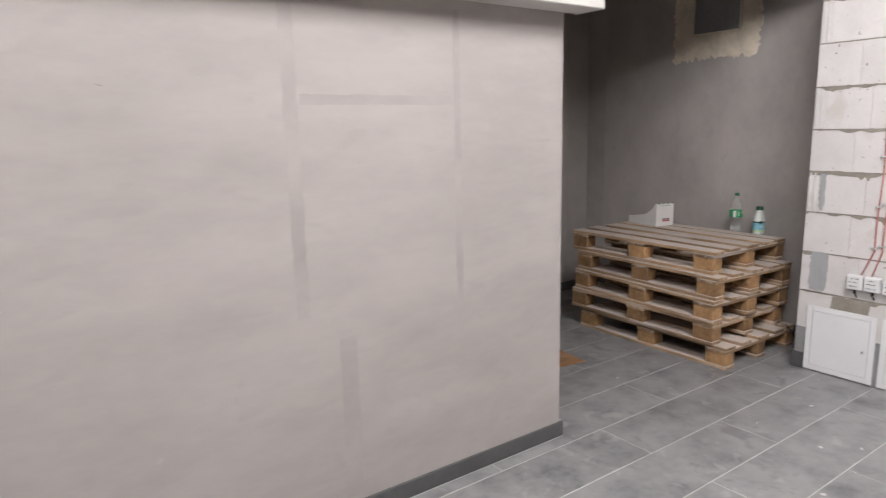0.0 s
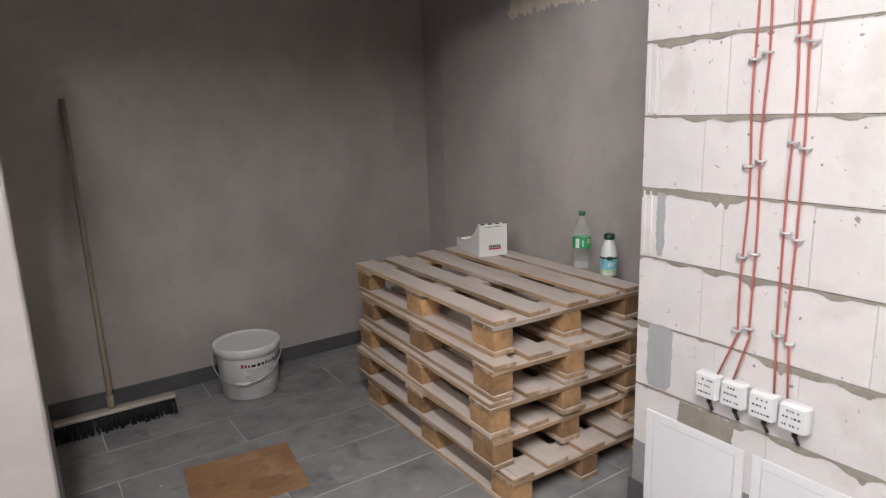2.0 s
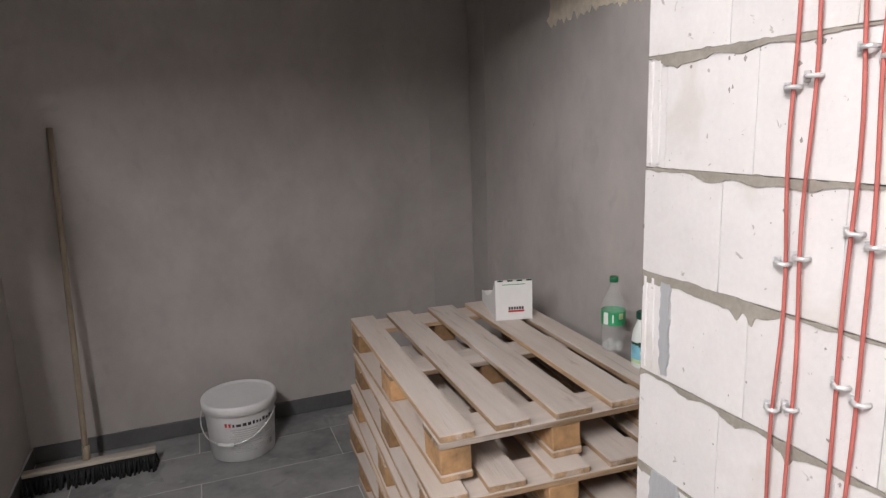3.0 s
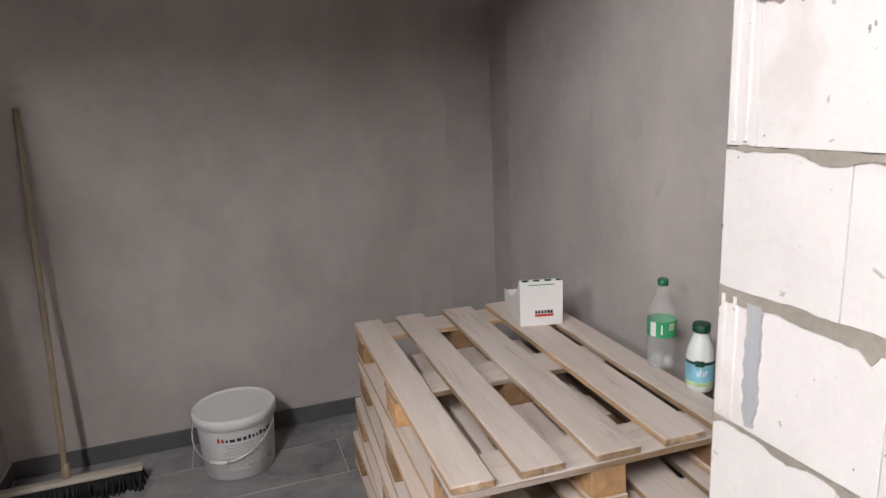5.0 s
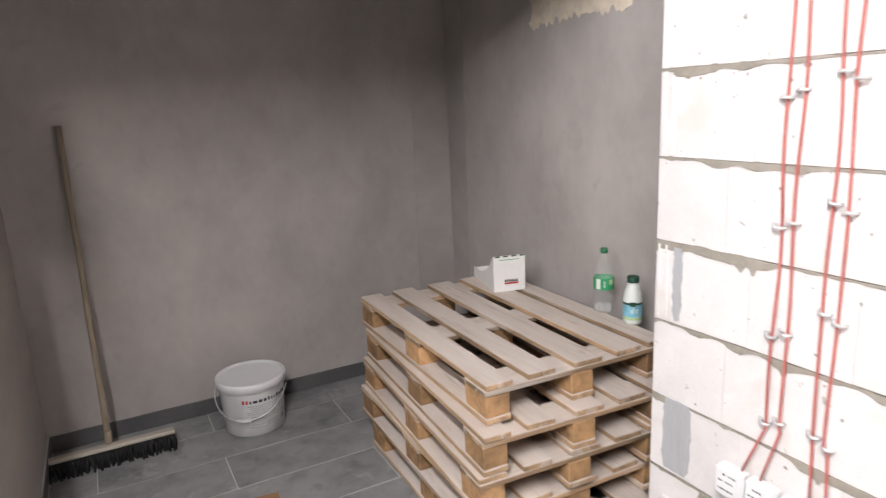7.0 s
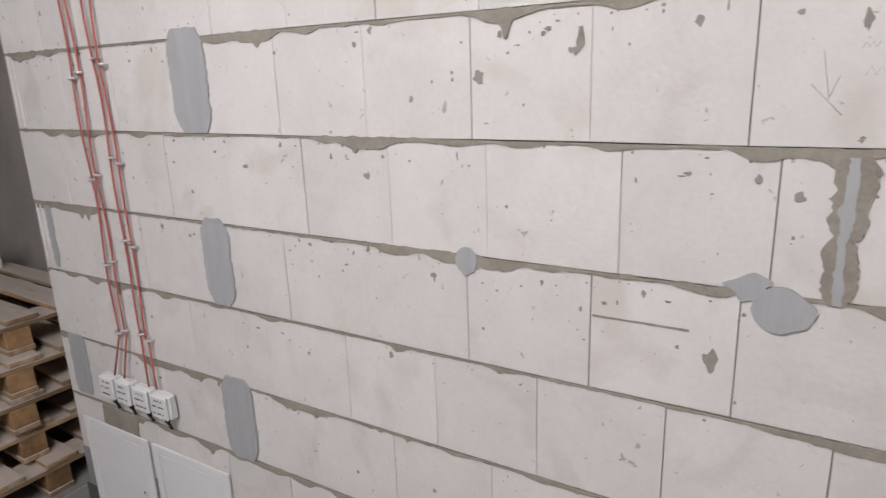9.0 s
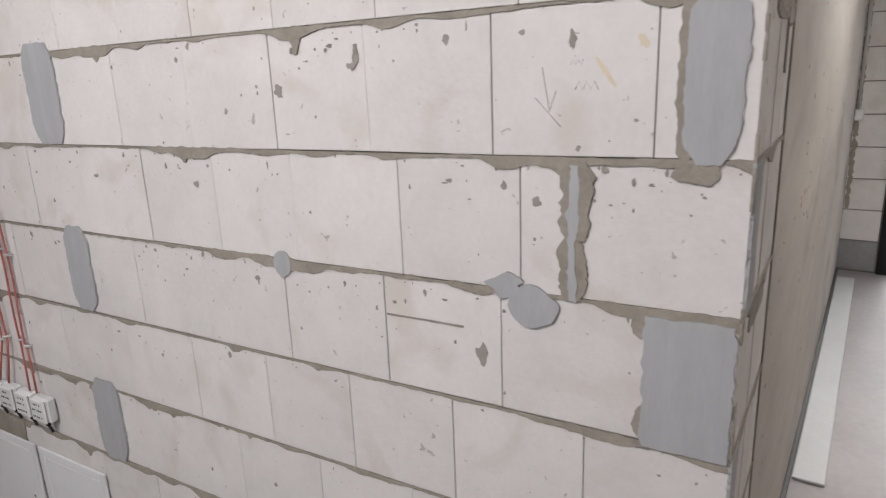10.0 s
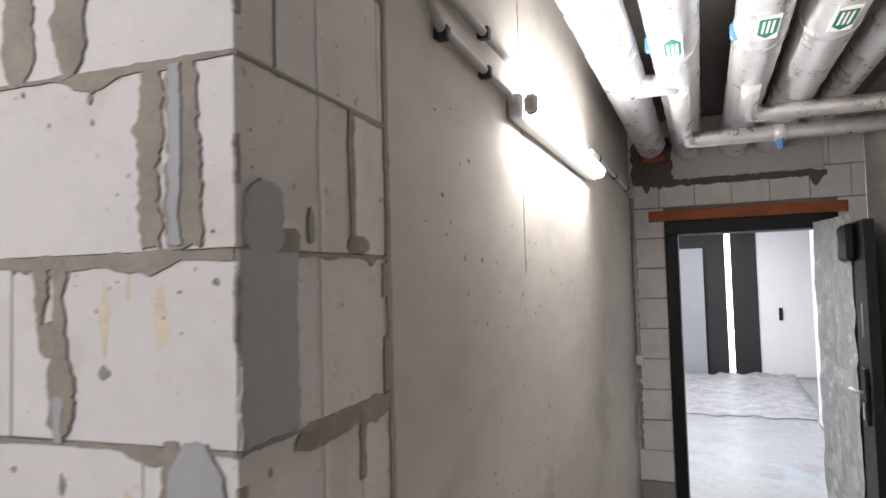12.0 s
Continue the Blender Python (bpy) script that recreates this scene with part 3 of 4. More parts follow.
# ---- corridor ----
wall_concrete = structure("wall_concrete", box((0.0, 0.0, 0), (4.35, 0.3, H)), CONCRETE, "streaky bare concrete corridor wall", "wall", CORR)
structure("wall_corridor_south", box((-0.12, -1.90, 0), (4.35, -1.64, H)), CONCRETE, "bare concrete corridor wall", "wall", CORR)
rng = random.Random(3)
chips(PITM, [(0.4 + 2.2 * rng.random() ** 1.5, 0.9 + 1.1 * rng.random(), 0.003 + 0.005 * rng.random(), 0.003 + 0.005 * rng.random()) for i in range(60)], on_corridor, wall_concrete)
pts = []
for i in range(420):
    u, z = 0.1 + 3.5 * rng.random() ** 1.4, 0.3 + 2.0 * rng.random()
    if noise.noise(Vector((u * 2.2, z * 2.2, 3))) > -0.02:
        r = 0.0015 + 0.005 * rng.random() ** 2
        pts.append((u, z, r * 1.3, r))
crumbs("concrete_pits", PITDARK, pts, on_corridor, wall_concrete)
part("formwork_seam", box((0.965, -0.0016, 1.9), (0.969, 0.001, H - 0.1)), PITM, wall_concrete)
board = tagged(part("floor_strip", box((1.15, -0.135, 0.001), (4.1, -0.022, 0.016), 0.003), STRIP, None, "", CORR), "pale grey flat strip lying along the wall", "strip")
structure("trim", box((0.02, -0.018, 0.0), (4.34, -0.001, 0.02), 0.002), SKIRT, "dark joint along the foot of the wall", "trim", CORR)

end = structure("wall_end", box((4.362, -0.262, 0), (4.59, 0.1, H - 0.01)), BACK, "pale block wall round the door opening", "wall", CORR)
part("core", box((4.362, -1.64, 2.385), (4.59, -0.263, H - 0.01)), BACK, end)
part("core", box((4.362, -1.64, 0), (4.59, -1.452, 2.384)), BACK, end)
for row in range(13):
    z0, z1 = JOINT[row] + 0.004, min(JOINT[row + 1] - 0.003, H - 0.012)
    if z1 < 2.42:
        spans = [(-0.255, 0.1), (-1.64, -1.455)]
    else:
        off = 0.13 * (row % 2)
        cuts = [-1.64, *[-1.55 + off + 0.265 * k for k in range(6)], 0.1]
        spans = list(zip(cuts, cuts[1:]))
        z0 = max(z0, 2.39)
    for a, b in spans:
        part("block", box((4.35, a + 0.002, z0), (4.45, b - 0.002, z1), 0.003), GREYCOAT if row == 0 else BLOCK, end)


def on_end(s, z, d):
    return Vector((4.35 - d, s, z))


outline("mortar_smear", smear_band(-0.1, -1.4, 2.615, 91, 0.006, 0.085), on_end, 0.005, PITDARK, end)
outline("mortar_smear", rag(-1.34, -0.16, 2.575, 2.628, 94, 0.03, 0.012, 0.02), on_end, 0.004, PITDARK, end)
# Flat dark patch paints the shaded hole beside the pipe board.
outline("wall_gap", rag(-0.335, -0.02, 2.60, 2.97, 95, 0.03, 0.015, 0.05), on_end, 0.003, PITDARK, end)
outline("mortar_smear", rag(-0.035, -0.004, 0.5, 2.2, 92, 0.02, 0.02), on_end, 0.004, MORTAR, end)
part("pipe_board", box((4.335, -1.38, 2.63), (4.349, -0.34, 2.98), 0.003), PANELG, end)
lint = tagged(part("lintel_1", box((4.335, -1.52, 2.30), (4.60, -0.14, 2.384), 0.004), LINTEL, None, "", CORR), "rust-red primed steel lintel over the door", "lintel", "", "structure")

# steel door with its frame, leaf swung open against the side wall
door = thing("door_1", CORR, "black steel door standing open, wrapped in torn plastic film", "door", "", "structure")
for lo, hi in (((4.325, -0.352, 0), (4.62, -0.262, 2.19)), ((4.325, -1.45, 0), (4.62, -1.36, 2.19)), ((4.325, -1.45, 2.191), (4.62, -0.262, 2.298))):
    part("door_frame", box(lo, hi, 0.006), BLACKM, door)
leaf = part("leaf", box((3.27, -1.50, 0.012), (4.32, -1.445, 2.17), 0.004), BLACKM, door)
bm = bmesh.new()
grid = []
for i in range(16):
    grid.append([bm.verts.new((3.60 + 0.72 * i / 15 + 0.02 * noise.noise(Vector((0, k * 0.7, i))) * (i == 0), -1.437 + 0.10 * (i / 15) ** 2 + 0.016 * noise.noise(Vector((i * 0.5, k * 0.45, 2))) + 0.008 * noise.noise(Vector((i * 1.7, k * 1.3, 7))), 0.03 + 2.2 * k / 39)) for k in range(40)])
for a, b in zip(grid, grid[1:]):
    for k in range(39):
        bm.faces.new((a[k], a[k + 1], b[k + 1], b[k]))
leaf.location = (0, 0.055, 0)
film = part("film", bm, FILM, leaf, "crumpled clear protective film")
mod = film.modifiers.new("thick", "SOLIDIFY")
mod.thickness = 0.0008
part("handle_plate", box((3.35, -1.444, 0.97), (3.43, -1.425, 1.30), 0.004), BLACKM, leaf)
part("handle", tube([(3.39, -1.425, 1.16), (3.39, -1.385, 1.16), (3.55, -1.380, 1.155)], 0.010, 10), ZINC, leaf, "bright steel lever handle")
part("lock_cylinder", box((3.375, -1.424, 1.0), (3.405, -1.416, 1.10), 0.003), ZINC, leaf)
part("door_closer", box((3.46, -1.444, 1.93), (3.76, -1.39, 2.16), 0.02), BLACKM, leaf)
part("closer_label", box((3.72, -1.3895, 2.0), (3.745, -1.388, 2.10)), WHITEC, leaf, "small white and red sticker")
part("pull_slot", box((3.40, -1.4445, 1.48), (3.425, -1.440, 1.68), 0.002), PANELG, leaf)

# fluorescent lamp, conduits


def batten(m, length, label, glow):
    ob = thing("tube_lamp", m, label, "lamp", "tube lamps")
    part("body", box((0.0, -0.05, 0.0), (length, -0.001, 0.075), 0.008), WHITEP, ob)
    bm = bmesh.new()
    prof = [(-0.05, 0.004), (-0.085, 0.012), (-0.10, 0.0375), (-0.085, 0.063), (-0.05, 0.071)]
    rows = [[bm.verts.new((x, p[0], p[1])) for p in prof] for x in (0.03, length - 0.03)]
    for k in range(4):
        bm.faces.new((rows[0][k], rows[0][k + 1], rows[1][k + 1], rows[1][k]))
    for r in rows:
        bm.faces.new(r)
    part("diffuser", bm, glow, ob)
    for x0, x1 in ((0.0, 0.029), (length - 0.029, length)):
        part("end_cap", box((x0, -0.095, 0.006), (x1, -0.051, 0.069), 0.012), PIPEG, ob)
    return ob


batten(CORR @ pose(0.80, 0, 2.365), 1.42, "white fluorescent tube lamp glowing on the concrete wall", GLOW_WALL)
batten(pose(-2.0, -2.45, H - 0.001, 90, 0, 90), 1.6, "unseen white fluorescent tube lamp on the ceiling", GLOW)
# Second lamp is an added, unseen fill for the left wall.
batten(pose(-4.7, -2.60, H - 0.001, 90, 0, 90), 1.6, "unseen white fluorescent tube lamp on the ceiling", GLOW_FILL)

for z, x0, x1 in ((2.43, -0.4, 0.80), (2.535, -0.4, 0.80), (2.53, 2.3, 4.30)):
    c = thing("conduit", CORR, "thin grey plastic conduit clipped to the wall", "conduit", "conduits")
    a = ([(0.17, -0.018, H - 0.01), (0.17, -0.018, z + 0.1), (0.19, -0.018, z + 0.04), (0.24, -0.018, z + 0.01)] if z < 2.5 else [(max(x0, 0.02), -0.018, z)]) + [(x1 - 0.03, -0.018, z), (x1, -0.022, z - (0.02 if x1 < 1 else 0))]
    part("pipe", tube(a, 0.012, 10), PIPEG, c)
    x = max(x0, 0) + 0.25
    while x < x1:
        part("clip", box((x - 0.012, -0.034, z - 0.016), (x + 0.012, -0.001, z + 0.016), 0.003), BLACK, c)
        x += 0.3 if x1 < 1 else 0.7
drop = thing("conduit", CORR, "grey conduit running down to a small switch box", "conduit", "conduits")
part("pipe", tube([(4.31, -0.022, 2.5), (4.31, -0.022, 1.25)], 0.012, 10), PIPEG, drop)
part("switch_box", box((4.27, -0.06, 1.17), (4.345, -0.001, 1.25), 0.008), WHITEP, drop)
part("joint_box", box((4.27, -0.05, 2.5), (4.345, -0.001, 2.58), 0.008), WHITEP, drop)

# insulated pipes under the ceiling
PIPES = [(-0.20, 0.105, 2.86, -1.0, 4.0), (-0.455, 0.10, 2.86, -1.0, 4.35), (-0.78, 0.10, 2.86, -1.0, 4.35), (-1.03, 0.11, 2.88, -1.0, 4.35), (-1.30, 0.08, 2.93, -1.0, 4.35)]
for i, (v, r, z, u0, u1) in enumerate(PIPES):
    p = thing("insulated_pipe", CORR, "heating pipe wrapped in shiny aluminium foil under the ceiling", "pipe", "insulated pipes")
    part("foil", tube(subdivide_line((u0, v, z), (u1, v, z), 60), r, 22, None, 0.05), FOIL, p)
    part("cut_band", tube(subdivide_line((1.75, v, z), (1.80, v, z), 2), r * 1.03, 22), FOIL, p)
    if i in (1, 2, 3):
        u, way = {1: (1.56, -1), 2: (1.50, 1), 3: (1.56, 1)}[i]
        part("arrow_sticker", box((u - 0.12, v - 0.038, z - r - 0.004), (u + 0.12, v + 0.038, z - r + 0.003)), WHITEC, p, "white sticker with a green flow arrow")
        bm = bmesh.new()
        head = [(-0.09, -0.031), (0.055, -0.031), (0.105, 0.0), (0.055, 0.031), (-0.09, 0.031)]
        lo = [bm.verts.new((u + way * q[0], v + q[1], z - r - 0.006)) for q in head]
        hi = [bm.verts.new((u + way * q[0], v + q[1], z - r - 0.0042)) for q in head]
        bm.faces.new(lo)
        bm.faces.new(hi)
        for k in range(5):
            bm.faces.new((lo[k], lo[(k + 1) % 5], hi[(k + 1) % 5], hi[k]))
        part("arrow", bm, TEAL, p)
        for k in (-0.016, 0.0, 0.016):
            part("arrow_bar", box((u - way * 0.078, v + k - 0.004, z - r - 0.0075), (u + way * 0.045, v + k + 0.004, z - r - 0.0061)), WHITEC, p)
    if i in (1, 2):
        part("blue_tape", box((1.72, v + r * 0.6, z - 0.05), (1.76, v + r + 0.012, z + 0.02), 0.01), VALVE, p)
branch = thing("branch_pipe", CORR, "thinner foil-wrapped branch pipes crossing the corridor with a blue valve", "pipe")
part("foil", tube([(2.2, -0.455, 2.76), (3.05, -0.455, 2.70), (3.10, -0.47, 2.69), (3.12, -0.55, 2.69), (3.14, -1.62, 2.69)], 0.047, 14, None, 0.04), FOIL, branch)
part("foil", tube([(2.3, -0.78, 2.77), (2.72, -0.78, 2.73), (2.76, -0.82, 2.73), (2.78, -1.62, 2.73)], 0.045, 14, None, 0.04), FOIL, branch)
part("valve_body", tube([(3.13, -0.94, 2.69), (3.13, -1.01, 2.69)], 0.052, 12), ZINC, branch)
part("valve_lever", box((3.10, -0.99, 2.585), (3.13, -0.955, 2.70), 0.006), VALVE, branch, "blue valve lever")
tee = thing("pipe_tee", CORR, "foil-wrapped side branch between two pipes", "pipe")
part("foil", tube([(2.2, -0.2, 2.80), (2.2, -0.45, 2.80)], 0.055, 14, None, 0.05), FOIL, tee)
part("fire_collar", box((4.16, -0.29, 2.755), (4.3, -0.13, 2.80), 0.004), LINTEL, tee)

# ---- bright room beyond the door ----
structure("floor_room", box((4.6, -4.5, -0.15), (12.2, 2.2, 0.0)), mat("dusty_epoxy", (0.33, 0.335, 0.35), 0.4, var=0.4, scale=1.6, fine=14, bump=0.2, marks=(((0.20, 0.21, 0.23), 3, 0.58, 0.06, 0.6), ((0.33, 0.42, 0.50), 1.2, 0.58, 0.1, 0.5))), "pale dusty floor with plastic sheeting", "floor", CORR)
structure("ceiling_room", box((4.6, -4.5, 2.95), (12.2, 2.2, 3.1)), WHITEW, "white ceiling", "ceiling", CORR)
structure("wall_room_far", box((11.8, -4.5, 0), (12.0, 2.2, 2.95)), WHITEW, "white wall of the bright room", "wall", CORR)
structure("wall_room_north", box((4.6, 2.0, 0), (11.8, 2.2, 2.95)), WHITEW, "white wall of the bright room", "wall", CORR)
structure("wall_room_south", box((4.6, -4.5, 0), (11.8, -4.3, 2.95)), WHITEW, "white wall of the bright room", "wall", CORR)
structure("wall_room_near", box((4.6, 0.1, 0), (4.7, 2.0, 2.95)), WHITEW, "white wall of the bright room", "wall", CORR)
partition = structure("wall_room_partition", box((4.63, -2.6, 0), (7.9, -1.75, 2.94)), WHITEW, "white painted partition", "wall", CORR)
part("skirting", box((4.63, -1.749, 0), (7.9, -1.735, 0.07), 0.002), PANELG, partition)
for s, z, w, h in ((6.5, 1.35, 0.03, 0.1), (7.2, 1.62, 0.012, 0.09)):
    part("socket", box((s, -1.749, z), (s + w, -1.737, z + h), 0.002), BLACKM, partition)
pan = thing("wall_panels", CORR, "anthracite wall panels with a glowing vertical light strip", "wall panel")
part("panel", box((11.76, -0.90, 0.01), (11.795, 0.15, 2.62), 0.003), DARKWALL, pan)
part("panel", box((11.76, -1.42, 0.01), (11.795, -1.0, 2.62), 0.003), DARKWALL, pan)
part("light_strip", box((11.765, -0.995, 0.02), (11.79, -0.905, 2.63)), LED, pan, "glowing white light strip")
gd = thing("door_2", CORR, "closed pale grey door in the dark panelled wall", "door", "", "structure")
part("leaf", box((11.735, -0.53, 0.01), (11.759, 0.02, 2.33), 0.003), GREYDOOR, gd)
part("door_frame", box((11.73, -0.575, 0.01), (11.759, -0.535, 2.37), 0.003), BLACKM, gd)
wd = thing("door_3", CORR, "flush white door with a black handle", "door", "", "structure")
part("leaf", box((11.775, -2.30, 0.01), (11.797, -1.45, 2.62), 0.003), WHITEM, wd)
part("handle", box((11.74, -1.80, 1.0), (11.774, -1.74, 1.22), 0.006), BLACKM, wd)
bm = bmesh.new()
nx, ny = 46, 30
rows = []
for i in range(nx):
    row = []
    for k in range(ny):
        x, y = 8.2 + 3.4 * i / (nx - 1) + 0.25 * noise.noise(Vector((k * 0.5, 1, 1))) * (1 - i / nx), -1.9 + 3.4 * k / (ny - 1)
        h = abs(noise.noise(Vector((x * 1.4, y * 3.5, 1)))) + 0.5 * abs(noise.noise(Vector((x * 4, y * 7, 5))))
        row.append(bm.verts.new((x, y, 0.012 + 0.13 * h * max(0.0, (x - 8.2) / 3.4))))
    rows.append(row)
for a, b in zip(rows, rows[1:]):
    for k in range(ny - 1):
        f = bm.faces.new((a[k], a[k + 1], b[k + 1], b[k]))
        f.smooth = True
sheet = part("plastic_sheet", bm, mat("dull_film", (0.38, 0.38, 0.40), 0.5, var=0.6, scale=5, fine=16, bump=0.6), None, "", CORR)
tagged(sheet, "crumpled pale plastic sheeting spread on the floor", "plastic sheet")
mod = sheet.modifiers.new("thick", "SOLIDIFY")
mod.thickness = 0.002
# Panels out of view, added to brighten the room beyond the door.
for u in (6.2, 9.6):
    pl = thing("room_fill_panel", CORR @ pose(u, -0.6, 2.9), "unseen square light panel added to brighten the room", "lamp", "ceiling lights")
    part("frame", box((-0.62, -0.62, 0.0), (0.62, 0.62, 0.049), 0.004), WHITEP, pl)
    part("diffuser", box((-0.6, -0.6, -0.004), (0.6, 0.6, -0.0005)), ROOMGLOW, pl)

# ---- pallets ----


def plank(lo, hi, seed, parent, name, material):
    bm = box(lo, hi, 0.003)
    for v in bm.verts:
        v.co += Vector((noise.noise(v.co * 3 + Vector((seed, 0, 0))) * 0.004, noise.noise(v.co * 4 + Vector((0, seed, 0))) * 0.006, noise.noise(v.co * 2 + Vector((0, 0, seed))) * 0.0015))
    return part(name, bm, material, parent)


SLATS = ((0, 0.105), (0.168, 0.28), (0.362, 0.485), (0.55, 0.672), (0.708, 0.8))


def pallet(x, y, z, turn, seed):
    ob = thing("wooden_pallet", pose(x, y, z, 0, 0, turn), "worn dusty wooden euro pallet in a stack", "pallet", "pallet stack")
    w, l = 0.8, 1.2
    for k, (a, b) in enumerate(((0, 0.100), (0.35, 0.45), (0.7, 0.8))):
        plank((a, 0, 0.0), (b, l, 0.022), seed + k, ob, "bottom_board", WOOD)
        for c, d in ((0, 0.145), (0.5275, 0.6725), (1.055, 1.2)):
            plank((a + 0.003, c + 0.003, 0.0225), (b - 0.003, d - 0.003, 0.0995), seed + k + c * 7, ob, "spacer_block", WOODB)
    for c, d in ((0, 0.145), (0.5275, 0.6725), (1.055, 1.2)):
        plank((0, c, 0.10), (w, d, 0.1215), seed + c * 3, ob, "cross_board", WOODX)
    for k, (a, b) in enumerate(SLATS):
        plank((a, 0.0, 0.122), (b, l, 0.144), seed * 2 + k * 5, ob, "top_board", WOOD)
    return ob


for i, (x, y, r) in enumerate(((-0.42, 0.205, -1.0), (-0.45, 0.285, -1.8), (-0.47, 0.275, -3.6), (-0.452, 0.275, -3.8), (-0.402, 0.33, -1.8))):
    pallet(x, y, 0.0005 + 0.1446 * i, r, 3 + i * 17)

# ---- things on the pallets ----
TOP = 0.7235
ctn = thing("carton", pose(0.192, 1.190, TOP, 0, 0, -15), "white open display carton standing on the pallets", "box")
part("front", box((0, 0, 0), (0.16, 0.003, 0.172)), WHITEC, ctn)
part("bottom", box((0, 0.0035, 0), (0.16, 0.34, 0.003)), WHITEC, ctn)
for x in (0.0, 0.157):
    bm = bmesh.new()
    prof = [(0.0035, 0.0035), (0.0035, 0.172), (0.016, 0.172), (0.06, 0.124), (0.12, 0.088), (0.19, 0.062), (0.255, 0.052), (0.262, 0.058), (0.34, 0.05), (0.34, 0.0035)]
    a = [bm.verts.new((x, *p)) for p in prof]
    b = [bm.verts.new((x + 0.003, *p)) for p in prof]
    bm.faces.new(a)
    bm.faces.new(b)
    for k in range(len(prof)):
        bm.faces.new((a[k], a[(k + 1) % len(prof)], b[(k + 1) % len(prof)], b[k]))
    part("side", bm, WHITEC, ctn)
part("back", box((0.0035, 0.337, 0.0035), (0.1565, 0.34, 0.045)), WHITEC, ctn)
part("lid_flap", box((0.0, 0.0, 0.1725), (0.16, 0.012, 0.175)), WHITEC, ctn)
part("red_mark", box((0.055, -0.0012, 0.035), (0.125, -0.0002, 0.043)), REDINK, ctn)
for k in range(6):
    part("print_mark", box((0.056 + 0.0115 * k, -0.0012, 0.046), (0.064 + 0.0115 * k, -0.0002, 0.058)), INK, ctn)
part("print_line", box((0.03, -0.0012, 0.155), (0.13, -0.0002, 0.158)), LGREEN, ctn)
for k in range(4):
    part("edge_mark", box((0.008 + 0.042 * k, -0.0014, 0.170), (0.032 + 0.042 * k, -0.0002, 0.1765)), DGREEN, ctn)

pet = thing("water_bottle", pose(0.42, 0.68, TOP), "empty clear plastic bottle with green label and cap", "bottle")
part("body", lathe([(0.026, 0.0), (0.038, 0.004), (0.043, 0.02), (0.039, 0.035), (0.043, 0.05), (0.041, 0.085), (0.043, 0.12), (0.043, 0.165), (0.038, 0.19), (0.022, 0.225), (0.0135, 0.245), (0.0135, 0.258)], 28), PET, pet)
part("label", lathe([(0.0437, 0.105), (0.0437, 0.155)], 28, caps=False), LGREEN, pet, "green and white paper label")


def wrap(r, a0, a1, z0, z1, n=6):
    """A print that follows a bottle's round side; the angles are in degrees."""
    bm = bmesh.new()
    cols = [[bm.verts.new((r * math.cos(radians(a0 + (a1 - a0) * i / n)), r * math.sin(radians(a0 + (a1 - a0) * i / n)), z)) for z in (z0, z1)] for i in range(n + 1)]
    for p, q in zip(cols, cols[1:]):
        bm.faces.new((p[0], q[0], q[1], p[1]))
    return bm


part("label_print", wrap(0.0442, -175, -150, 0.108, 0.152), MILK, pet)
part("label_print", wrap(0.0442, -131, -124, 0.115, 0.145, 2), MILK, pet)
part("label_print", wrap(0.0442, -100, -75, 0.128, 0.150), LEAFY, pet)
for k in range(5):
    a = 72 * k
    part("foot_lobe", lathe([(0.004, 0.001), (0.012, 0.004), (0.015, 0.018), (0.009, 0.034)], 8, None, pose(0.025 * math.cos(radians(a)), 0.025 * math.sin(radians(a)), 0)), PETB, pet)
part("cap", lathe([(0.0155, 0.2585), (0.016, 0.262), (0.016, 0.276), (0.013, 0.279)], 20), GREEN, pet)
milk = thing("milk_bottle", pose(0.415, 0.505, TOP), "white plastic dairy bottle with blue label and dark cap", "bottle")
part("body", lathe([(0.032, 0.0), (0.0365, 0.004), (0.038, 0.03), (0.038, 0.095), (0.034, 0.125), (0.025, 0.15), (0.0205, 0.165), (0.0205, 0.170)], 28), MILK, milk)
part("label", lathe([(0.0386, 0.032), (0.0386, 0.082)], 28, caps=False), BLUEL, milk, "blue and green printed label")
part("label_band", lathe([(0.0387, 0.0825), (0.0385, 0.092)], 28, caps=False), DGREEN, milk)
part("label_band", lathe([(0.0387, 0.020), (0.0387, 0.0315)], 28, caps=False), LEAFY, milk)
part("badge", wrap(0.0391, -150, -115, 0.078, 0.096), DGREEN, milk)
for k, (a, b, z0, z1) in enumerate(((-142, -135, 0.05, 0.064), (-131, -127, 0.05, 0.074), (-130, -122, 0.064, 0.067), (-118, -114, 0.05, 0.064), (-110, -106, 0.05, 0.066), (-106, -98, 0.062, 0.066))):
    part("label_print", wrap(0.0390, a, b, z0, z1, 2), MILK, milk)
part("cap", lathe([(0.024, 0.1705), (0.0245, 0.174), (0.0245, 0.192), (0.021, 0.195)], 20), DGREEN, milk)

strap = tagged(part("strap_scrap", tube([(0.28, 0.20, 0.16), (0.285, 0.16, 0.12), (0.31, 0.14, 0.06), (0.30, 0.15, 0.006), (0.33, 0.10, 0.004)], 0.004, 6), BLACK), "black strap scrap hanging from the pallets", "strap")


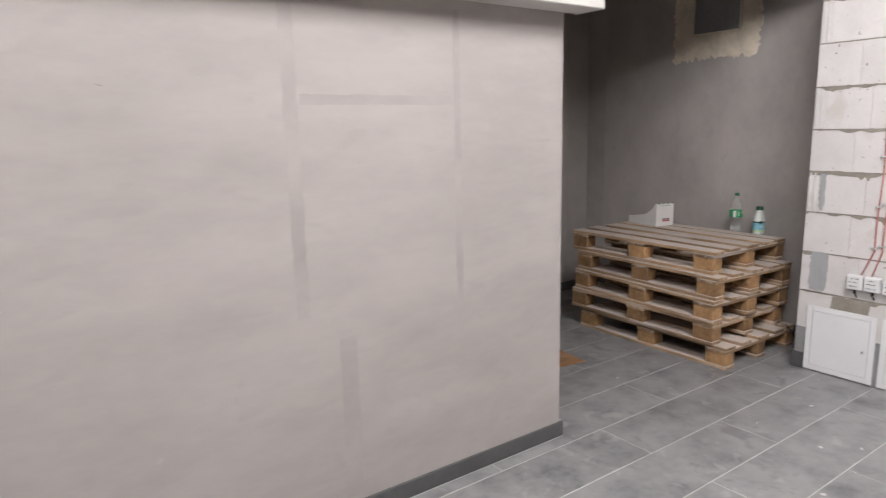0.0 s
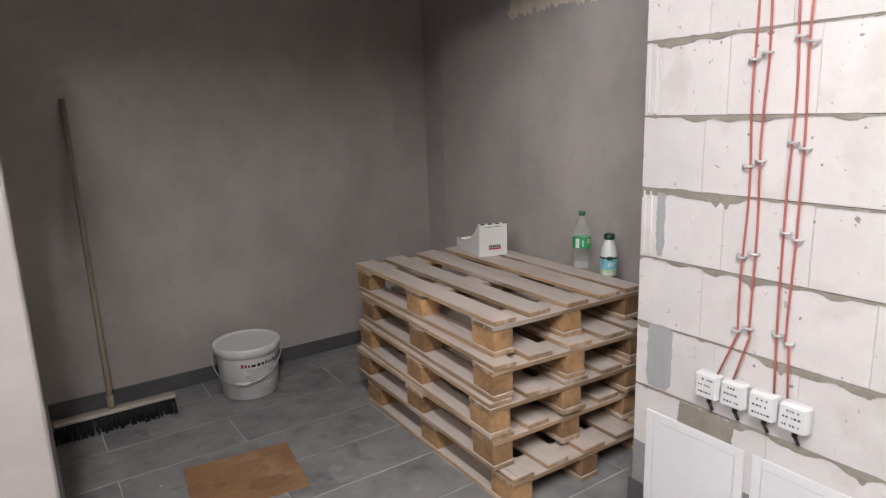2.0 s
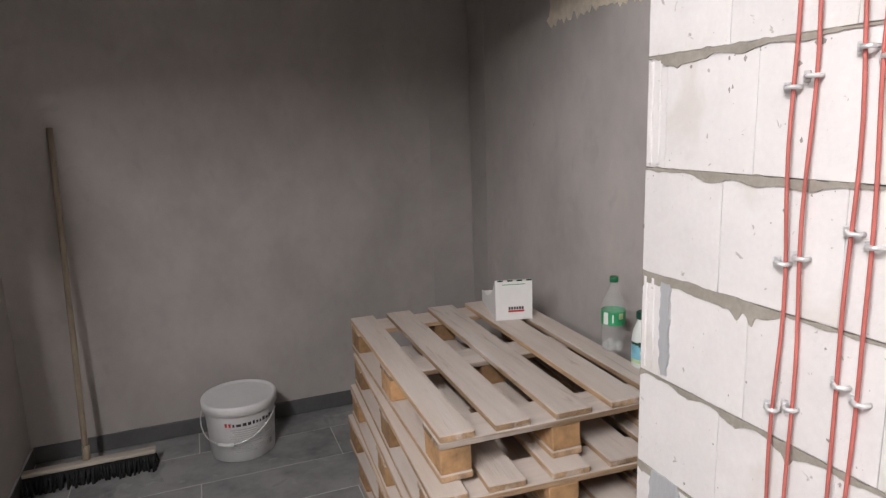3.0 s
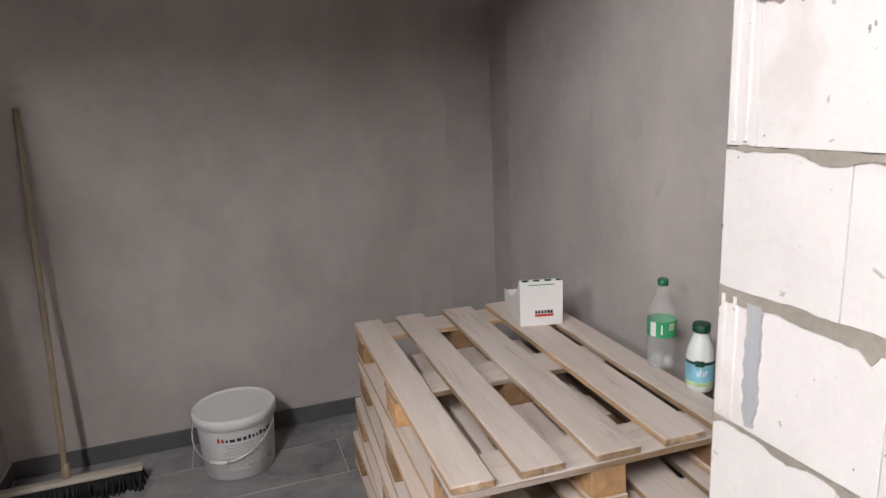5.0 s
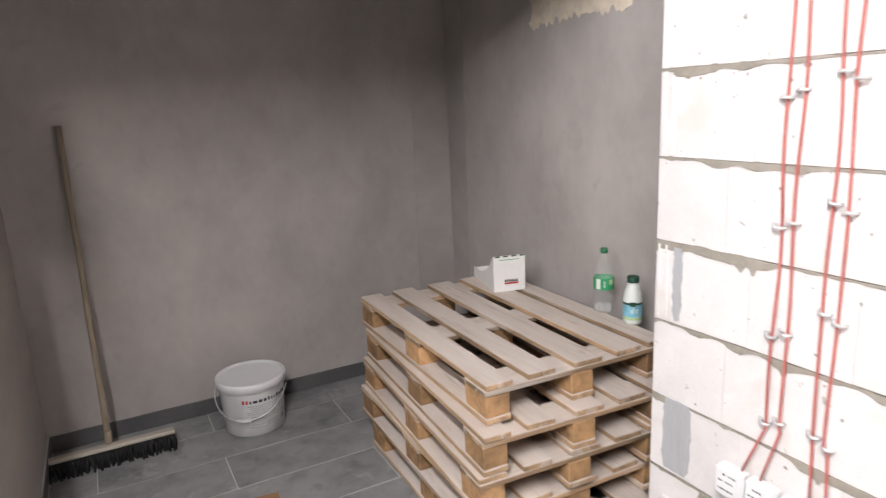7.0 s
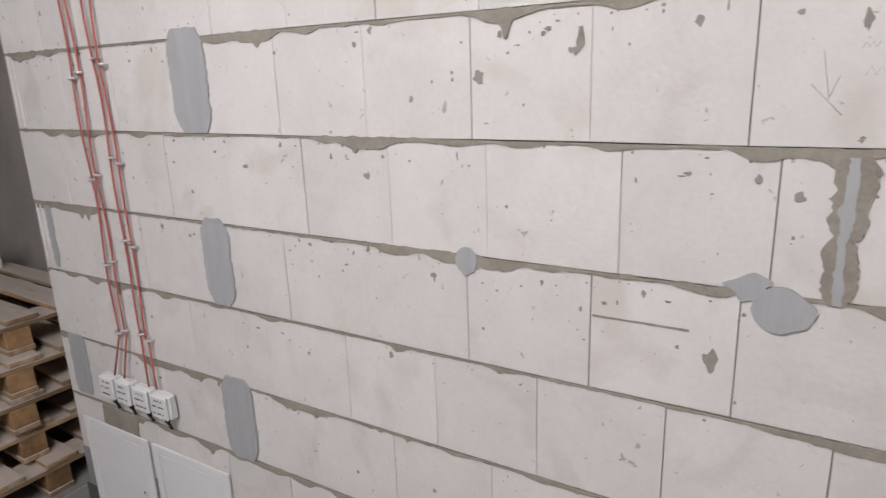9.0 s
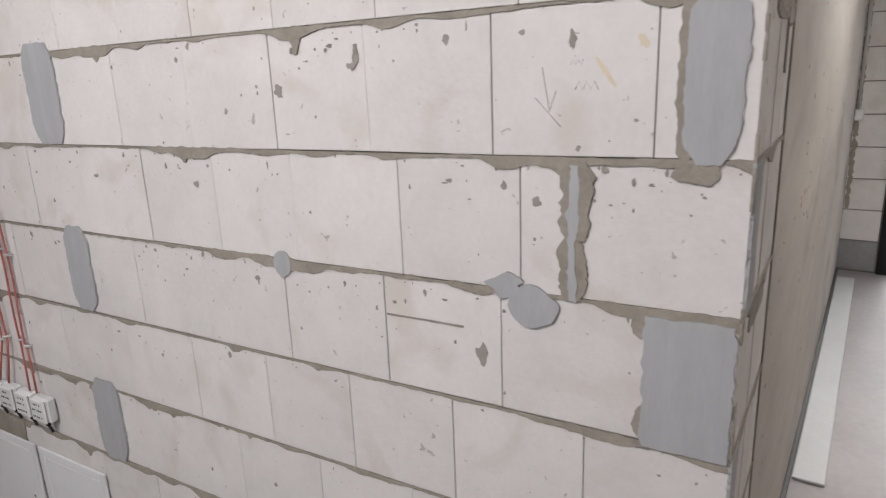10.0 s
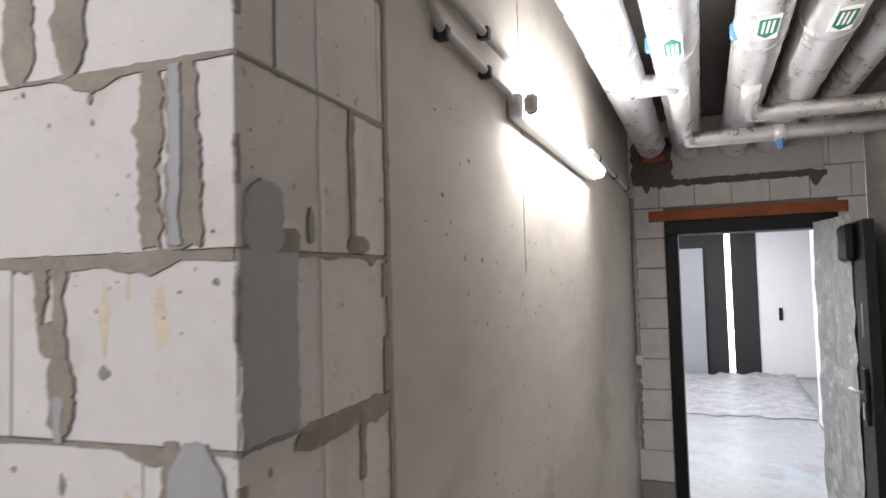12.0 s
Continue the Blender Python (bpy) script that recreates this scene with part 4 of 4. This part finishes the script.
# ---- bucket, broom, cardboard, cable ----
bk = thing("bucket", pose(-0.852, 1.95, 0.0005, 0, 0, 20), "white plastic bucket with a lid, wire handle and printed label", "bucket")
part("body", lathe([(0.145, 0.0), (0.152, 0.004), (0.166, 0.235), (0.168, 0.24)], 40), WHITEP, bk)
part("rim", lathe([(0.168, 0.2405), (0.178, 0.243), (0.179, 0.285), (0.175, 0.291), (0.168, 0.291), (0.165, 0.284), (0.163, 0.2825), (0.158, 0.282), (0.02, 0.282)], 40), WHITEP, bk)
pts = []
for i in range(17):
    a = math.pi * i / 16
    pts.append((0.185 * math.cos(a) * 1.0, -0.172 * math.sin(a) - 0.012, 0.232 - 0.125 * math.sin(a)))
swing = pose(0, 0, 0, 0, 0, -48)
pts = [swing @ Vector(q) for q in pts]
part("handle", tube(pts, 0.003, 8), ZINC, bk, "thin wire handle")
part("grip", tube(pts[7:10], 0.009, 10), WHITEP, bk)


def bent(a0, a1, z0, z1, r0, n=8):
    """A print patch that follows the bucket's round side."""
    bm = bmesh.new()
    rr = lambda z: r0 + (z - 0.004) / 0.231 * 0.014 + 0.0008
    lo = [bm.verts.new((rr(z0) * math.cos(radians(a0 + (a1 - a0) * i / n)), rr(z0) * math.sin(radians(a0 + (a1 - a0) * i / n)), z0)) for i in range(n + 1)]
    hi = [bm.verts.new((rr(z1) * math.cos(radians(a0 + (a1 - a0) * i / n)), rr(z1) * math.sin(radians(a0 + (a1 - a0) * i / n)), z1)) for i in range(n + 1)]
    for i in range(n):
        bm.faces.new((lo[i], lo[i + 1], hi[i + 1], hi[i]))
    return bm


rng = random.Random(8)
a = -140
while a < -50:
    w = 3 + 5 * rng.random()
    part("print_mark", bent(a, a + w, 0.188, 0.20 + 0.008 * rng.random(), 0.152, 2), REDINK if a < -132 else INK, bk)
    a += w + 2.5
for z in (0.168, 0.157, 0.146, 0.135, 0.124, 0.107, 0.096, 0.085, 0.074, 0.063, 0.052):
    a0 = -135 + 10 * rng.random()
    part("print_line", bent(a0, a0 + 25 + 30 * rng.random(), z, z + 0.006, 0.152, 5), PANELG, bk)
    part("print_line", bent(a0 + 62, a0 + 78 + 10 * rng.random(), z, z + 0.005, 0.152, 5), PANELG, bk)
part("code_mark", bent(-62, -55, 0.05, 0.075, 0.152, 2), PRINT, bk)

br = thing("broom", ORIGIN, "wide push broom with wooden handle leaning on the wall", "broom")
part("handle", tube(subdivide_line((-1.545, 1.97, 0.09), (-1.535, 2.205, 1.60), 8), 0.0135, 12), STICK, br)
part("head", box((-1.80, 1.925, 0.072), (-1.25, 1.972, 0.092), 0.004), PALEWOOD, br)
part("socket", tube([(-1.5455, 1.965, 0.088), (-1.543, 1.983, 0.15)], 0.017, 12), STICK, br)
bm = bmesh.new()
rng = random.Random(4)
for i in range(56):
    for k in range(4):
        x, y = -1.794 + 0.535 * i / 55, 1.92 + 0.017 * k
        dx, dy = rng.uniform(-0.012, 0.012), rng.uniform(-0.035, 0.005) if k < 2 else rng.uniform(-0.005, 0.03)
        lathe([(0.0055, 0.0), (0.004, 1.0)], 5, bm, Matrix(((1, 0, -dx, x + dx), (0, 1, -dy, y + dy), (0, 0, 0.0705, 0.001), (0, 0, 0, 1))))
part("bristles", bm, BRISTLE, br, "black dusty bristles")

cb = tagged(part("cardboard_sheet", box((-0.225, -0.2, 0.0), (0.225, 0.2, 0.006), 0.001), CARD, None, "", pose(-1.163, 1.075, 0.0006, 0, 0, -7)), "brown cardboard sheet lying on the tiles", "cardboard")
cable = tagged(part("cable_end", tube([(-0.02, -0.80, 0.006), (-0.12, -0.77, 0.004), (-0.2, -0.80, 0.004), (-0.24, -0.88, 0.006), (-0.30, -0.95, 0.006), (-0.36, -0.97, 0.006)], 0.0032, 8), BLACK), "black cable end lying on the floor", "cable")
rng = random.Random(21)
for i in range(11):
    x, y = -1.7 + 1.5 * rng.random(), -0.9 + 2.6 * rng.random()
    s = 0.004 + 0.006 * rng.random()
    tagged(part("debris_chip", box((-s, -s * 0.6, 0), (s, s * 0.6, s * 0.5), 0.002), BLOCK, None, "", pose(x, y, 0.001, 0, 0, rng.random() * 180)), "small white mortar crumb on the floor", "debris", "crumbs")

# ---- access panels, junction boxes, red cables ----
for y0, y1, z1 in ((-0.44, -0.062, 0.41), (-0.842, -0.465, 0.41)):
    ap = thing("access_panel", ORIGIN, "white metal access panel with a lock, set in the wall", "access panel", "access panels")
    t = 0.032
    part("frame", box((-0.013, y0, 0.008), (-0.0048, y0 + t, z1), 0.002), WHITEM, ap)
    part("frame", box((-0.013, y1 - t, 0.008), (-0.0048, y1, z1), 0.002), WHITEM, ap)
    part("frame", box((-0.013, y0 + t, z1 - t), (-0.0048, y1 - t, z1), 0.002), WHITEM, ap)
    part("frame", box((-0.013, y0 + t, 0.008), (-0.0048, y1 - t, 0.008 + t), 0.002), WHITEM, ap)
    dr = part("door", box((-0.0115, y0 + t + 0.002, 0.01 + t), (-0.0048, y1 - t - 0.002, z1 - t - 0.002), 0.0015), WHITEM, ap)
    part("lock", lathe([(0.010, 0), (0.010, 0.003), (0.007, 0.004)], 14, None, Matrix.Translation((-0.0116, y0 + t + 0.028, 0.19)) @ pose(0, 0, 0, 0, -90, 0)), ZINC, dr)
    part("keyhole", box((-0.0165, y0 + t + 0.025, 0.186), (-0.0158, y0 + t + 0.031, 0.194)), BLACK, dr)

for y0, y1, z0 in ((-0.352, -0.272, 0.552), (-0.442, -0.362, 0.553), (-0.538, -0.456, 0.551), (-0.632, -0.548, 0.549)):
    jb = thing("junction_box", ORIGIN, "small white junction box with handwritten lettering", "junction box", "junction boxes")
    part("base", box((-0.035, y0, z0), (-0.004, y1, z0 + 0.085), 0.006), WHITEP, jb)
    part("lid", box((-0.046, y0 + 0.002, z0 + 0.002), (-0.0355, y1 - 0.002, z0 + 0.083), 0.006), WHITEP, jb)
    rng = random.Random(int(-y0 * 1000))
    for r, z in enumerate((0.066, 0.046, 0.022)):
        s = y1 - 0.015 - (0.012 if r == 0 else 0)
        while s > y0 + 0.02:
            w = 0.003 + 0.005 * rng.random()
            part("lettering", box((-0.0468, s - w, z0 + z - 0.0028), (-0.0461, s, z0 + z + 0.0028)), INK, jb)
            s -= w + 0.004 + (0.006 if rng.random() < 0.25 else 0)
    part("gland", lathe([(0.008, -0.02), (0.008, 0.0)], 10, None, Matrix.Translation((-0.02, (y0 + y1) / 2, z0))), BLACK, jb)
    part("cable_tail", tube([(-0.02, (y0 + y1) / 2, z0 - 0.02), (-0.016, (y0 + y1) / 2 - 0.012, z0 - 0.045)], 0.005, 6), BLACK, jb)

for i, (ya, yb, yc, ye) in enumerate(((-0.372, -0.390, -0.392, -0.338), (-0.408, -0.425, -0.430, -0.392), (-0.488, -0.508, -0.512, -0.522), (-0.522, -0.541, -0.549, -0.562))):
    cbl = thing("red_cable", ORIGIN, "thin red cable clipped down the block wall", "cable", "red cables")
    pts = []
    for k in range(41):
        z = 2.95 - (2.95 - 0.80) * k / 40
        y = ya + (yb - ya) * min(1, (2.95 - z) / 1.6) + 0.0035 * math.sin(z * 9 + i * 2)
        pts.append((-0.012 - 0.003 * math.sin(z * 14 + i), y, z))
    pts += [(-0.014, yc, 0.79), (-0.018, (yc + ye) / 2, 0.715), (-0.022, ye, 0.640)]
    part("sheath", tube(pts, 0.0034, 8), REDCABLE, cbl)
CLAMPS = [((-0.373, -0.410), (2.75, 2.45, 2.17, 1.90, 1.618, 1.317, 1.043, 0.81)), ((-0.500, -0.535), (2.78, 2.48, 2.20, 1.93, 1.645, 1.365, 1.112, 0.806))]
for i, (ys, zs) in enumerate(CLAMPS):
    for z in zs:
        sh = -0.018 * min(1, (2.95 - z) / 1.6)
        for k, y in enumerate(ys):
            cl = thing("cable_clamp", pose(-0.0035, y + sh + 0.005, z + (0.012 if k == 0 else -0.004) * (1 if i else -1), 0, 0, 0), "small bright steel cable clamp", "clamp", "cable clamps")
            part("strap", tube([(0, -0.011, 0), (-0.012, -0.010, 0), (-0.018, 0.0, 0), (-0.012, 0.010, 0), (0, 0.011, 0)], 0.0042, 6), ZINC, cl)
            part("foot", box((-0.004, 0.010, -0.009), (0.001, 0.023, 0.009), 0.001), ZINC, cl)
            part("screw", lathe([(0.005, 0), (0.004, 0.003)], 8, None, Matrix.Translation((-0.004, 0.017, 0)) @ pose(0, 0, 0, 0, -90, 0)), ZINC, cl)

# ---- floor tiles ----
shared = {}


def tile(x0, x1, y0, y1):
    key = (round(x1 - x0, 3), round(y1 - y0, 3))
    if key not in shared:
        bm = box((0, 0, -0.008), (key[0], key[1], 0.0), 0.0012)
        me = bpy.data.meshes.new("tile")
        bm.to_mesh(me)
        bm.free()
        me.materials.append(TILE)
        shared[key] = me
    ob = new("tile", shared[key])
    ob.parent = floor
    ob.matrix_basis = Matrix.Translation((x0, y0, 0.0))


G = 0.0019
for k in range(-9, 8):
    y0, y1 = -0.15 + 0.305 * k, -0.15 + 0.305 * (k + 1)
    y1 = min(y1, 2.215)
    if y0 >= 2.2:
        break
    wide = y0 < 0.22 < y1
    x = -1.06 + (0.0, 0.65)[(k - 5) % 2] - 1.2 * 5
    left = -6.0 if y0 < 0.22 else -1.805
    right = 0.0 if y1 < 0.01 else 0.545
    while x < right:
        a, b = max(x, left), min(x + 1.2, right)
        if b - a > 0.02:
            if wide and b < -1.81:
                tile(a + G, b - G, y0 + G, 0.226)
            elif wide and a < -1.81:
                tile(a + G, -1.806, y0 + G, 0.226)
                tile(-1.806, b - G, y0 + G, y1 - G)
            else:
                tile(a + G, b - G, y0 + G, y1 - G)
        x += 1.2
